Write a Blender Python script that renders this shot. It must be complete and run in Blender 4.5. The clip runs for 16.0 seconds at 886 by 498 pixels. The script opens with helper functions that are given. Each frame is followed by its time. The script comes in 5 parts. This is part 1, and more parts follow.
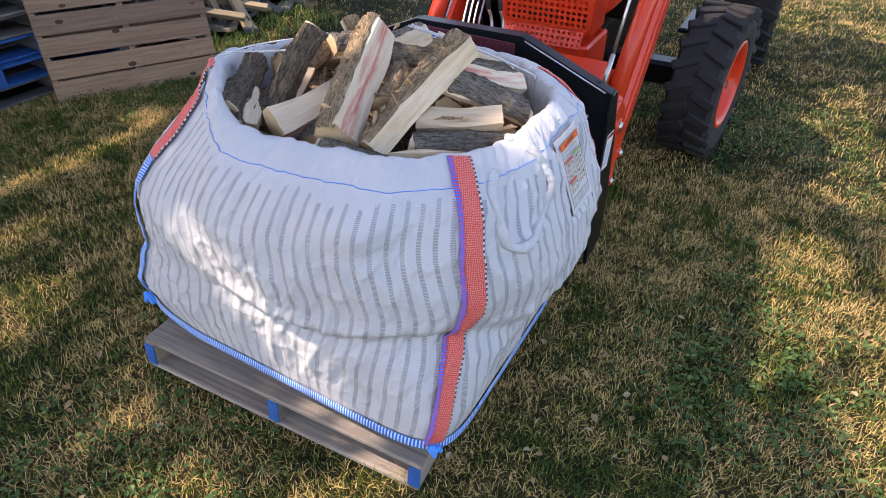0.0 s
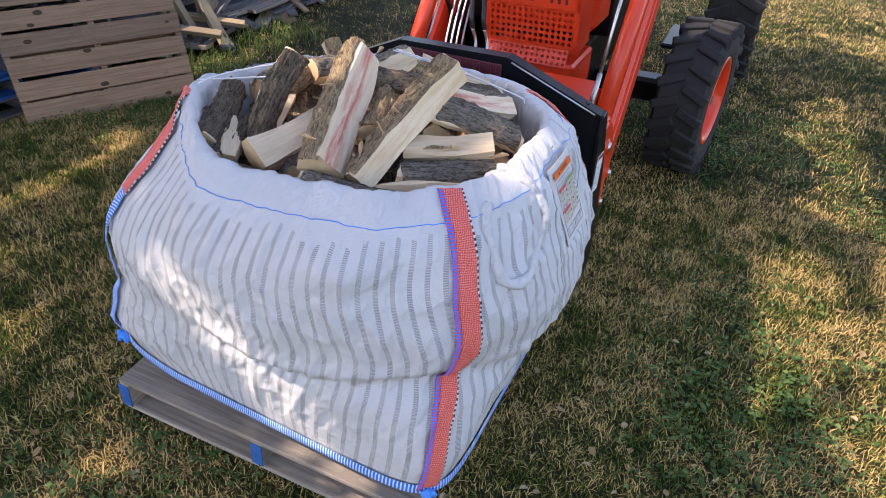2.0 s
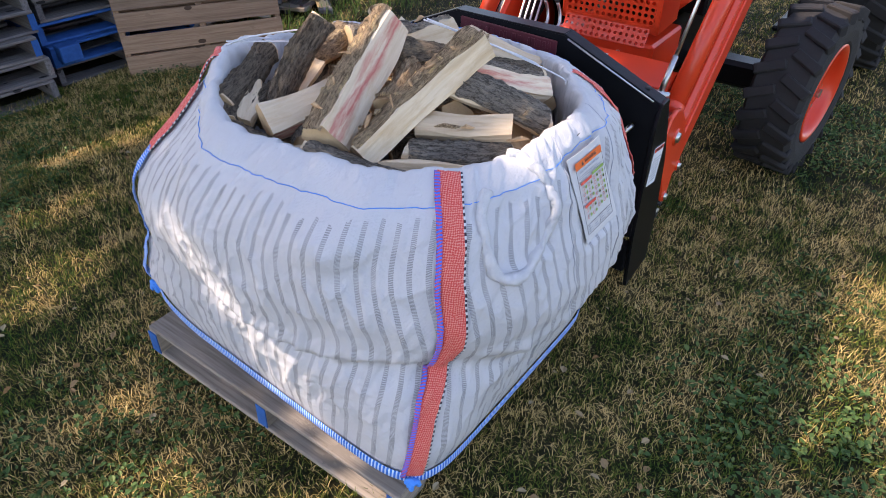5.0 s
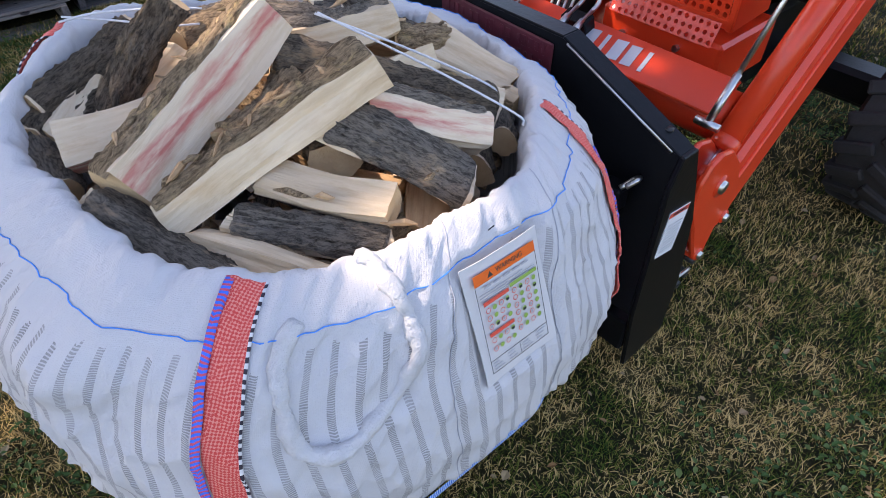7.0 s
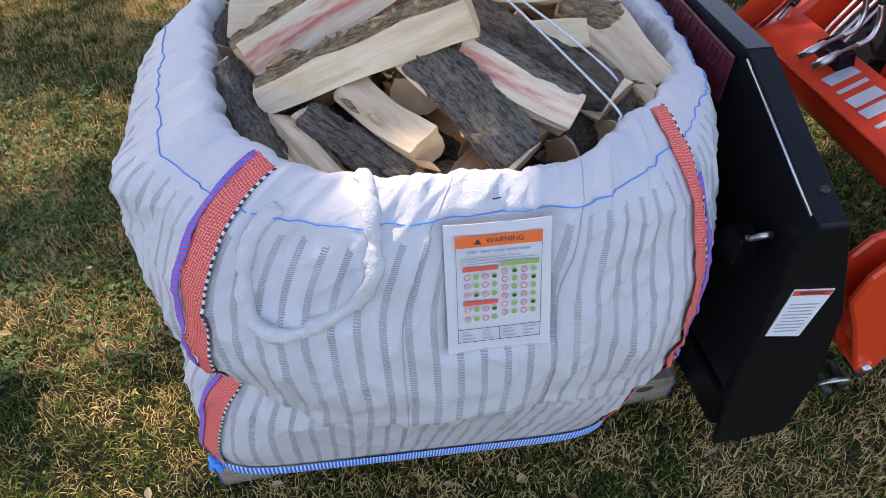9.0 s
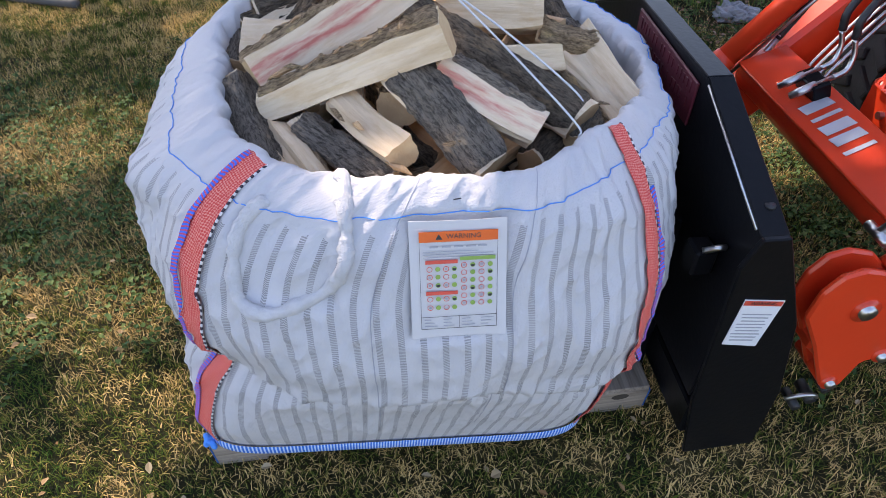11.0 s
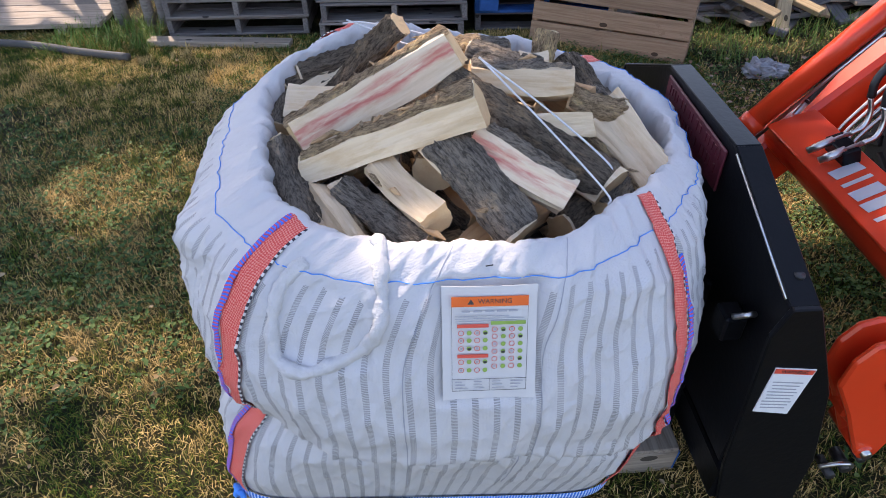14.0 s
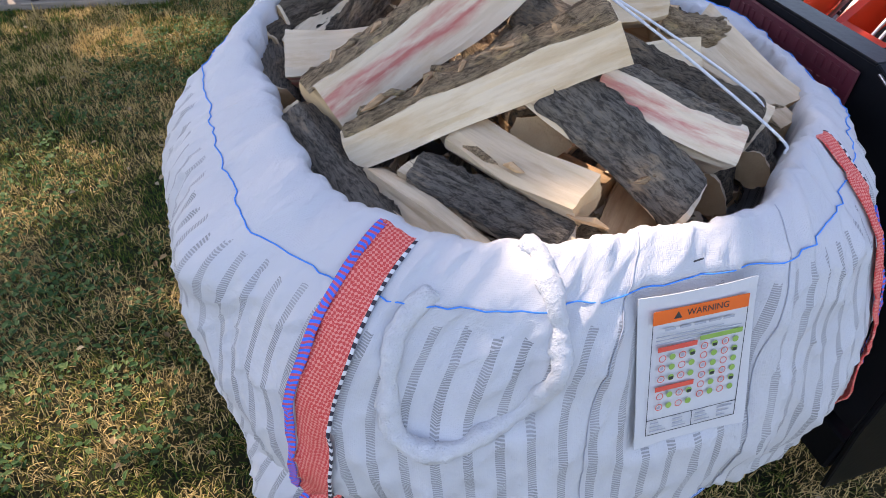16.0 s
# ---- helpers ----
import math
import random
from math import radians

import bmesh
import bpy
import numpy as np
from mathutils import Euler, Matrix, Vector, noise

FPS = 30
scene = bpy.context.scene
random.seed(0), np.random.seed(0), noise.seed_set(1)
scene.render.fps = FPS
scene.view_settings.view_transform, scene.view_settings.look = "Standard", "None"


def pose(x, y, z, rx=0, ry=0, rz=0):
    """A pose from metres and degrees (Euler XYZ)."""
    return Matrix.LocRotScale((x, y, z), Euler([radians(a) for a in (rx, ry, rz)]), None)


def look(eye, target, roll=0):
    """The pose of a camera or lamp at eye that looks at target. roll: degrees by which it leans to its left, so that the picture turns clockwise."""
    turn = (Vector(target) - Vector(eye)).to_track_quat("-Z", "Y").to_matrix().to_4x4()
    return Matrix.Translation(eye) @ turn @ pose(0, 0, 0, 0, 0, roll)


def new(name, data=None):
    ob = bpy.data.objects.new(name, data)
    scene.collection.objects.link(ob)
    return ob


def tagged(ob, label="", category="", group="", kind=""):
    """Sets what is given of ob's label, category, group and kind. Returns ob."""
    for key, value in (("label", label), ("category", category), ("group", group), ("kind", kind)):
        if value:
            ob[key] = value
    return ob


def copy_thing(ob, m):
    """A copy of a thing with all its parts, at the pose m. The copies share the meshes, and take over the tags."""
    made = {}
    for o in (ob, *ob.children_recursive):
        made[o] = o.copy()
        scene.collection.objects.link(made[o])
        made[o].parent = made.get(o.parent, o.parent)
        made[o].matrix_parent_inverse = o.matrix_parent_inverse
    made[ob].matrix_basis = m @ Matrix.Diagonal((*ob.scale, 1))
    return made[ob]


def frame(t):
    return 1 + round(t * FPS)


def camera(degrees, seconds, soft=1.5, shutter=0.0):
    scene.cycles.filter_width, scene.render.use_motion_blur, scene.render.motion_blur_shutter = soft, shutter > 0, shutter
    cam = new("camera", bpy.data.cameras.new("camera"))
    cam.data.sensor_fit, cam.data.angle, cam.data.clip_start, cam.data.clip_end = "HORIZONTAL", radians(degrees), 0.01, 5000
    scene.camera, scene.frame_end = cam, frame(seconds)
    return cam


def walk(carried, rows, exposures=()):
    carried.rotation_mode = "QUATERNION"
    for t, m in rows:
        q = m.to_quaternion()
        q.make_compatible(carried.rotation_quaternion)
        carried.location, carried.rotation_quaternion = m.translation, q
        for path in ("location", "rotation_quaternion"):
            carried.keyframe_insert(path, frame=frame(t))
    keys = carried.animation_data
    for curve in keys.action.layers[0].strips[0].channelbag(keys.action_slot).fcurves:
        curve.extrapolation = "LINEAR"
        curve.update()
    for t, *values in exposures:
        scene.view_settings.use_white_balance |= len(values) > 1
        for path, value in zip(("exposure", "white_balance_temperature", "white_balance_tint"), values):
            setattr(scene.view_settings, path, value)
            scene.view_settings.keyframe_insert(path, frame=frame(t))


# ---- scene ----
cam = camera(69.8, 16.0, 0.5)
PATH = [
    (0, (-1.454, -0.968, 1.687), (-0.006, -0.239, 0.516), 1.4),
    (0.5, (-1.396, -0.985, 1.67), (0.037, -0.262, 0.475), 1.3),
    (1, (-1.319, -0.982, 1.665), (0.113, -0.268, 0.465), 1.5),
    (1.5, (-1.325, -0.948, 1.665), (0.139, -0.254, 0.491), 1.5),
    (2, (-1.377, -0.901, 1.693), (0.114, -0.216, 0.549), 1.6),
    (2.5, (-1.306, -0.964, 1.709), (0.161, -0.221, 0.571), 1.3),
    (3, (-1.172, -1.07, 1.699), (0.229, -0.229, 0.546), 1.0),
    (3.2, (-1.151, -1.085, 1.696), (0.224, -0.211, 0.536), 1.0),
    (5.3, (-1.177, -1.075, 1.672), (0.098, -0.142, 0.446), 0.5),
    (5.5, (-1.05, -1.118, 1.681), (0.223, -0.193, 0.446), 0.5),
    (6, (-0.816, -1.206, 1.67), (0.446, -0.301, 0.409), 0.5),
    (6.5, (-0.627, -1.106, 1.627), (0.555, -0.167, 0.314), 1.5),
    (7, (-0.417, -1.009, 1.617), (0.568, 0.054, 0.239), 1.2),
    (7.5, (-0.277, -1.061, 1.585), (0.467, 0.136, 0.166), 1.1),
    (8, (-0.194, -1.154, 1.568), (0.329, 0.135, 0.131), 0.5),
    (8.5, (-0.185, -1.212, 1.581), (0.179, 0.138, 0.152), 0.6),
    (9, (-0.054, -1.223, 1.58), (0.175, 0.172, 0.166), 0.2),
    (9.2, (-0.005, -1.212, 1.568), (0.194, 0.199, 0.164), 0.5),
    (11.3, (0.035, -1.361, 1.632), (0.18, 0.115, 0.29), 0.1),
    (11.5, (0.035, -1.359, 1.632), (0.177, 0.138, 0.313), -0.0),
    (12, (0.036, -1.344, 1.677), (0.177, 0.211, 0.428), -0.2),
    (12.5, (0.033, -1.338, 1.739), (0.166, 0.258, 0.542), -0.2),
    (13, (0.033, -1.344, 1.728), (0.15, 0.255, 0.533), -0.5),
    (13.5, (0.03, -1.352, 1.704), (0.127, 0.227, 0.479), -0.6),
    (14, (0.024, -1.352, 1.684), (0.097, 0.195, 0.419), -0.7),
    (14.5, (-0.053, -1.359, 1.652), (0.014, 0.163, 0.357), -0.5),
    (15, (-0.109, -1.377, 1.662), (-0.017, 0.117, 0.336), -0.4),
    (15.5, (-0.162, -1.214, 1.56), (0.054, 0.248, 0.214), 0.2),
    (16, (-0.322, -0.962, 1.498), (0.102, 0.431, 0.127), 1.2),
]
walk(cam, [(t, look(eye, target, roll)) for t, eye, target, roll in PATH], [(0.0, 1.30, 7050, 22), (16.0, 1.30, 7050, 22)])

# ---- light ----
world = bpy.data.worlds.new("sky")
scene.world = world
world.use_nodes = True
SUN = Vector((-0.42, 0.75, 0.95)).normalized()
nt = world.node_tree
sky = nt.nodes.new("ShaderNodeTexSky")
sky.sky_type, sky.sun_disc = "NISHITA", False
sky.sun_elevation = math.asin(SUN.z)
sky.sun_rotation = math.atan2(SUN.x, SUN.y)
nt.links.new(sky.outputs[0], nt.nodes["Background"].inputs[0])
nt.nodes["Background"].inputs[1].default_value = 0.205
sun_data = bpy.data.lights.new("sun", "SUN")
sun_data.energy, sun_data.angle, sun_data.color = 3.0, radians(0.5), (1.0, 0.93, 0.82)
sun_ob = new("sun", sun_data)
sun_ob.matrix_world = look(SUN * 20, (0, 0, 0))


# ---- materials ----
def nodes_of(name, rough=0.7, metal=0.0):
    m = bpy.data.materials.new(name)
    m.use_nodes = True
    n, l = m.node_tree.nodes, m.node_tree.links
    b = n["Principled BSDF"]
    b.inputs["Roughness"].default_value, b.inputs["Metallic"].default_value = rough, metal
    b.inputs["Specular IOR Level"].default_value = 0.5 if rough < 0.6 else 0.18
    return m, n, l, b


def noise_node(n, l, vector, scale, detail=5.0, rough=0.55):
    t = n.new("ShaderNodeTexNoise")
    t.inputs["Scale"].default_value, t.inputs["Detail"].default_value, t.inputs["Roughness"].default_value = scale, detail, rough
    l.new(vector, t.inputs["Vector"])
    return t.outputs["Fac"]


def ramp_node(n, l, fac, stops):
    r = n.new("ShaderNodeValToRGB")
    e = r.color_ramp.elements
    while len(e) < len(stops):
        e.new(0.5)
    for k, (p, c) in enumerate(stops):
        e[k].position, e[k].color = p, (*c, 1)
    l.new(fac, r.inputs[0])
    return r.outputs[0]


def math_node(n, l, op, a, b=None):
    t = n.new("ShaderNodeMath")
    t.operation = op
    for k, v in enumerate((a, b)):
        if v is None:
            continue
        if isinstance(v, (int, float)):
            t.inputs[k].default_value = v
        else:
            l.new(v, t.inputs[k])
    return t.outputs[0]


def mix_node(n, l, fac, a, b, blend="MIX"):
    t = n.new("ShaderNodeMix")
    t.data_type, t.blend_type = "RGBA", blend
    for sock, v in ((t.inputs[0], fac), (t.inputs[6], a), (t.inputs[7], b)):
        if isinstance(v, tuple):
            sock.default_value = (*v, 1)
        elif isinstance(v, (int, float)):
            sock.default_value = v
        else:
            l.new(v, sock)
    return t.outputs[2]


def bump_node(n, l, b, height, strength, distance=0.01):
    t = n.new("ShaderNodeBump")
    t.inputs["Strength"].default_value, t.inputs["Distance"].default_value = strength, distance
    l.new(height, t.inputs["Height"])
    l.new(t.outputs[0], b.inputs["Normal"])


def object_vector(n, l, stretch=(1, 1, 1), shift=True):
    tc = n.new("ShaderNodeTexCoord")
    mp = n.new("ShaderNodeMapping")
    mp.inputs["Scale"].default_value = stretch
    l.new(tc.outputs["Object"], mp.inputs[0])
    if not shift:
        return mp.outputs[0]
    info = n.new("ShaderNodeObjectInfo")
    add = n.new("ShaderNodeVectorMath")
    add.operation = "ADD"
    l.new(mp.outputs[0], add.inputs[0])
    l.new(math_node(n, l, "MULTIPLY", info.outputs["Random"], 37.0), add.inputs[1])
    return add.outputs[0]


def material(name, color, rough=0.7, metal=0.0, color2=None, scale=8.0, bump=0.15, bump_scale=60.0, mix=0.5, stretch=(1, 1, 1), dust=None):
    m, n, l, b = nodes_of(name, rough, metal)
    v = object_vector(n, l, stretch)
    c2 = color2 or tuple(c * 0.75 for c in color)
    col = ramp_node(n, l, noise_node(n, l, v, scale, 6), [(0.5 - mix / 2, c2), (0.5 + mix / 2, color)])
    if dust:
        v2 = object_vector(n, l)
        col = mix_node(n, l, math_node(n, l, "MULTIPLY", noise_node(n, l, v2, 5, 8, 0.7), 0.22), col, dust)
    l.new(col, b.inputs["Base Color"])
    if bump:
        bump_node(n, l, b, noise_node(n, l, v, bump_scale, 4), bump)
    return m


def wood_material(name, light, dark, stain, rough=0.85, knots=True):
    """Sawn board: grain runs along the local x axis."""
    m, n, l, b = nodes_of(name, rough)
    v = object_vector(n, l, (1.2, 26, 26))
    grain = noise_node(n, l, v, 3.0, 8, 0.65)
    col = ramp_node(n, l, grain, [(0.3, dark), (0.62, light)])
    v2 = object_vector(n, l)
    col = mix_node(n, l, math_node(n, l, "GREATER_THAN", noise_node(n, l, v2, 4.0, 7, 0.7), 0.6), col, stain)
    info = n.new("ShaderNodeObjectInfo")
    col = mix_node(n, l, 1.0, col, ramp_node(n, l, info.outputs["Random"], [(0.0, (0.72, 0.72, 0.74)), (1.0, (1.12, 1.08, 1.02))]), "MULTIPLY")
    if knots:
        v3 = object_vector(n, l, (5, 9, 9))
        vo = n.new("ShaderNodeTexVoronoi")
        vo.inputs["Scale"].default_value = 1.0
        l.new(v3, vo.inputs["Vector"])
        col = mix_node(n, l, math_node(n, l, "LESS_THAN", vo.outputs["Distance"], 0.13), col, tuple(c * 0.35 for c in dark))
    l.new(col, b.inputs["Base Color"])
    bump_node(n, l, b, grain, 0.35, 0.004)
    return m


def split_material(name, light, dark, streak=None):
    """Freshly split wood: fibres along local x, now and then a reddish heart streak."""
    m, n, l, b = nodes_of(name, 0.7)
    v = object_vector(n, l, (1.0, 16, 16))
    g = noise_node(n, l, v, 4.0, 8, 0.6)
    col = ramp_node(n, l, g, [(0.25, dark), (0.55, light), (0.8, tuple(min(1, c * 1.12) for c in light))])
    v2 = object_vector(n, l, (1.5, 3, 3))
    col = mix_node(n, l, math_node(n, l, "MULTIPLY", noise_node(n, l, v2, 4.0, 5), 0.3), col, tuple(c * 0.8 for c in dark))
    v4 = object_vector(n, l, (2.0, 7, 7))
    col = mix_node(n, l, ramp_node(n, l, noise_node(n, l, v4, 5.0, 6, 0.65), [(0.50, (0, 0, 0)), (0.72, (0.5, 0.5, 0.5))]), col, tuple(c * k for c, k in zip(dark, (0.80, 0.66, 0.50))))
    if streak:
        sep = n.new("ShaderNodeSeparateXYZ")
        l.new(object_vector(n, l, (1, 1, 1), False), sep.inputs[0])
        wob = math_node(n, l, "MULTIPLY", math_node(n, l, "SUBTRACT", noise_node(n, l, object_vector(n, l, (1, 3, 3)), 5.0, 6, 0.6), 0.5), 0.07)
        band = ramp_node(n, l, math_node(n, l, "ADD", math_node(n, l, "ADD", sep.outputs[2], wob), 0.5), [(0.474, (0, 0, 0)), (0.490, (0.9, 0.9, 0.9)), (0.497, (0.35, 0.35, 0.35)), (0.505, (0.75, 0.75, 0.75)), (0.520, (0, 0, 0))])
        patchy = ramp_node(n, l, noise_node(n, l, object_vector(n, l, (1.6, 11, 11)), 4.0, 6, 0.65), [(0.38, (0, 0, 0)), (0.54, (1, 1, 1))])
        col = mix_node(n, l, math_node(n, l, "MULTIPLY", band, patchy), col, streak)
    # each log its own shade, from fresh to weathered
    info = n.new("ShaderNodeObjectInfo")
    col = mix_node(n, l, 1.0, col, ramp_node(n, l, info.outputs["Random"], [(0.0, (0.80, 0.74, 0.68)), (0.5, (1.0, 0.95, 0.88)), (1.0, (1.08, 1.04, 0.98))]), "MULTIPLY")
    l.new(col, b.inputs["Base Color"])
    bump_node(n, l, b, g, 0.5, 0.008)
    return m


def bark_material(name, light, dark):
    m, n, l, b = nodes_of(name, 0.95)
    v = object_vector(n, l, (13, 62, 62))
    g = noise_node(n, l, v, 2.6, 14, 0.82)
    v2 = object_vector(n, l)
    col = ramp_node(n, l, g, [(0.43, dark), (0.49, tuple((a + c) / 2 for a, c in zip(light, dark))), (0.56, light)])
    col = mix_node(n, l, math_node(n, l, "MULTIPLY", noise_node(n, l, v2, 22, 8, 0.7), 0.28), col, tuple(c * 1.6 for c in light))
    worn = ramp_node(n, l, noise_node(n, l, object_vector(n, l, (5, 12, 12)), 2.2, 7, 0.7), [(0.55, (0, 0, 0)), (0.66, (0.75, 0.75, 0.75))])
    col = mix_node(n, l, worn, col, tuple(min(1.0, c * k) for c, k in zip(light, (2.0, 1.75, 1.45))))
    l.new(col, b.inputs["Base Color"])
    bump_node(n, l, b, g, 1.0, 0.02)
    return m


def fabric_material():
    """White woven cloth with open-weave grey ladder stripes; uv in metres, u round the bag, v up it."""
    m, n, l, b = nodes_of("woven_fabric", 0.62)
    uv = n.new("ShaderNodeUVMap")
    uv.uv_map = "cloth"
    sep = n.new("ShaderNodeSeparateXYZ")
    l.new(uv.outputs[0], sep.inputs[0])
    u, v = sep.outputs[0], sep.outputs[1]
    saw = math_node(n, l, "FRACT", math_node(n, l, "MULTIPLY", u, 1 / 0.040))
    stripe = math_node(n, l, "MULTIPLY", math_node(n, l, "GREATER_THAN", saw, 0.30), math_node(n, l, "LESS_THAN", saw, 0.60))
    rung = math_node(n, l, "GREATER_THAN", math_node(n, l, "FRACT", math_node(n, l, "MULTIPLY", v, 1 / 0.0042)), 0.42)
    near = noise_node(n, l, uv.outputs[0], 9.0, 4, 0.6)
    level = math_node(n, l, "LESS_THAN", math_node(n, l, "ADD", v, math_node(n, l, "MULTIPLY", near, 0.12)), 0.91)
    mask = math_node(n, l, "MULTIPLY", math_node(n, l, "MULTIPLY", stripe, level), math_node(n, l, "ADD", math_node(n, l, "MULTIPLY", rung, 0.70), 0.15))
    soft = ramp_node(n, l, near, [(0.30, (0.5, 0.5, 0.5)), (0.62, (1, 1, 1))])
    mask = math_node(n, l, "MULTIPLY", mask, soft)
    base = mix_node(n, l, noise_node(n, l, uv.outputs[0], 5.0, 6), (0.585, 0.57, 0.562), (0.525, 0.51, 0.505))
    col = mix_node(n, l, mask, base, (0.23, 0.22, 0.215))
    l.new(col, b.inputs["Base Color"])
    weave = math_node(n, l, "ADD", math_node(n, l, "SINE", math_node(n, l, "MULTIPLY", u, 2400.0)), math_node(n, l, "SINE", math_node(n, l, "MULTIPLY", v, 2400.0)))
    crumple = math_node(n, l, "ADD", math_node(n, l, "MULTIPLY", weave, 0.009), math_node(n, l, "MULTIPLY", noise_node(n, l, uv.outputs[0], 48.0, 8, 0.6), 0.6))
    bump_node(n, l, b, math_node(n, l, "SUBTRACT", crumple, math_node(n, l, "MULTIPLY", mask, 0.15)), 0.6, 0.012)
    b.inputs["Subsurface Weight"].default_value = 0.0
    return m


def ladder_material(name, c1, c2, pitch, rough=0.6, axis=1):
    """Stitched binding or webbing: two thread colours alternate along the uv's v (or u) axis."""
    m, n, l, b = nodes_of(name, rough)
    uv = n.new("ShaderNodeUVMap")
    uv.uv_map = "cloth"
    sep = n.new("ShaderNodeSeparateXYZ")
    l.new(uv.outputs[0], sep.inputs[0])
    f = math_node(n, l, "FRACT", math_node(n, l, "MULTIPLY", sep.outputs[axis], 1 / pitch))
    col = mix_node(n, l, math_node(n, l, "GREATER_THAN", f, 0.55), c1, c2)
    l.new(col, b.inputs["Base Color"])
    bump_node(n, l, b, f, 0.5, 0.003)
    return m


def webbing_material(name):
    m, n, l, b = nodes_of(name, 0.65)
    uv = n.new("ShaderNodeUVMap")
    uv.uv_map = "cloth"
    mp = n.new("ShaderNodeMapping")
    mp.inputs["Rotation"].default_value = (0, 0, radians(35))
    mp.inputs["Scale"].default_value = (0.056, 1, 1)
    l.new(uv.outputs[0], mp.inputs[0])
    ch = n.new("ShaderNodeTexChecker")
    ch.inputs["Scale"].default_value = 260
    l.new(mp.outputs[0], ch.inputs["Vector"])
    sep = n.new("ShaderNodeSeparateXYZ")
    l.new(uv.outputs[0], sep.inputs[0])
    flecks = math_node(n, l, "MULTIPLY", ch.outputs["Fac"], math_node(n, l, "GREATER_THAN", noise_node(n, l, mp.outputs[0], 300, 2), 0.42))
    col = mix_node(n, l, flecks, (0.68, 0.07, 0.06), (0.82, 0.27, 0.21))
    edge = math_node(n, l, "MULTIPLY", math_node(n, l, "GREATER_THAN", sep.outputs[0], 0.92),
                     math_node(n, l, "GREATER_THAN", math_node(n, l, "FRACT", math_node(n, l, "MULTIPLY", sep.outputs[1], 70)), 0.5))
    edge2 = math_node(n, l, "GREATER_THAN", sep.outputs[0], 0.92)
    col = mix_node(n, l, edge2, col, (0.75, 0.72, 0.7))
    col = mix_node(n, l, edge, col, (0.05, 0.04, 0.05))
    l.new(col, b.inputs["Base Color"])
    bump_node(n, l, b, ch.outputs["Fac"], 0.4, 0.002)
    return m


def lawn_material(name, blades):
    m, n, l, b = nodes_of(name, 0.9)
    geo = n.new("ShaderNodeNewGeometry")
    big = noise_node(n, l, geo.outputs["Position"], 1.4, 5, 0.6)
    mid = noise_node(n, l, geo.outputs["Position"], 7.0, 5, 0.6)
    dry = math_node(n, l, "ADD", math_node(n, l, "MULTIPLY", big, 0.75), math_node(n, l, "MULTIPLY", mid, 0.85))
    if blades:
        dry = math_node(n, l, "ADD", dry, math_node(n, l, "MULTIPLY", geo.outputs["Random Per Island"], 0.30))
        col = ramp_node(n, l, dry, [(0.70, (0.030, 0.080, 0.010)), (0.88, (0.12, 0.145, 0.022)), (0.98, (0.33, 0.225, 0.070)), (1.16, (0.62, 0.43, 0.17))])
    else:
        col = ramp_node(n, l, dry, [(0.6, (0.010, 0.015, 0.004)), (0.8, (0.032, 0.030, 0.010)), (1.0, (0.10, 0.08, 0.028))])
    l.new(col, b.inputs["Base Color"])
    if not blades:
        bump_node(n, l, b, noise_node(n, l, geo.outputs["Position"], 60.0, 8, 0.7), 1.0, 0.03)
    return m


def island_material(name, stops, rough=0.8):
    m, n, l, b = nodes_of(name, rough)
    geo = n.new("ShaderNodeNewGeometry")
    l.new(ramp_node(n, l, geo.outputs["Random Per Island"], stops), b.inputs["Base Color"])
    return m


SOIL = lawn_material("lawn_soil", False)
BLADES = lawn_material("lawn_blades", True)
WEEDS = island_material("weed_leaves", [(0.0, (0.03, 0.07, 0.018)), (0.6, (0.07, 0.125, 0.032)), (1.0, (0.14, 0.18, 0.055))], 0.65)
LITTER = island_material("dead_leaves", [(0.0, (0.25, 0.13, 0.05)), (0.5, (0.30, 0.20, 0.10)), (1.0, (0.38, 0.30, 0.18))], 0.8)
CHIPS = island_material("bark_chips", [(0.0, (0.12, 0.06, 0.035)), (0.6, (0.28, 0.16, 0.1)), (1.0, (0.42, 0.3, 0.22))], 0.9)
TALL_GREEN = island_material("tall_grass_blades", [(0.0, (0.06, 0.14, 0.02)), (0.7, (0.14, 0.22, 0.045)), (1.0, (0.28, 0.28, 0.08))], 0.6)
FOLIAGE = island_material("tree_leaves", [(0.0, (0.04, 0.08, 0.02)), (1.0, (0.12, 0.13, 0.03))], 0.6)
FABRIC = fabric_material()
PLAIN_CLOTH = material("plain_white_cloth", (0.62, 0.60, 0.585), 0.7, 0, (0.54, 0.525, 0.51), 60, 0.5, 260)
WEB = webbing_material("red_webbing")
BLUE_EDGE = ladder_material("blue_binding", (0.02, 0.16, 0.62), (0.55, 0.66, 0.85), 0.0085)
PURPLE_EDGE = ladder_material("purple_binding", (0.05, 0.17, 0.72), (0.62, 0.10, 0.16), 0.008)
BLUE_THREAD = material("blue_thread", (0.04, 0.24, 0.75), 0.6, 0, (0.08, 0.32, 0.8), 200, 0)
CORD = material("white_cord", (0.78, 0.78, 0.78), 0.6, 0, (0.6, 0.6, 0.62), 120, 0.3, 400)
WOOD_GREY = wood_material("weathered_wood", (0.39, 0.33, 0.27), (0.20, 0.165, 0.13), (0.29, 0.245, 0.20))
# darker copy of the weathered wood, with the background's shade in its colour
WOOD_SHADED = wood_material("shaded_old_wood", (0.23, 0.21, 0.2), (0.11, 0.10, 0.095), (0.16, 0.15, 0.15))
WOOD_WARM = wood_material("warm_pine", (0.42, 0.275, 0.175), (0.25, 0.155, 0.095), (0.33, 0.215, 0.135))
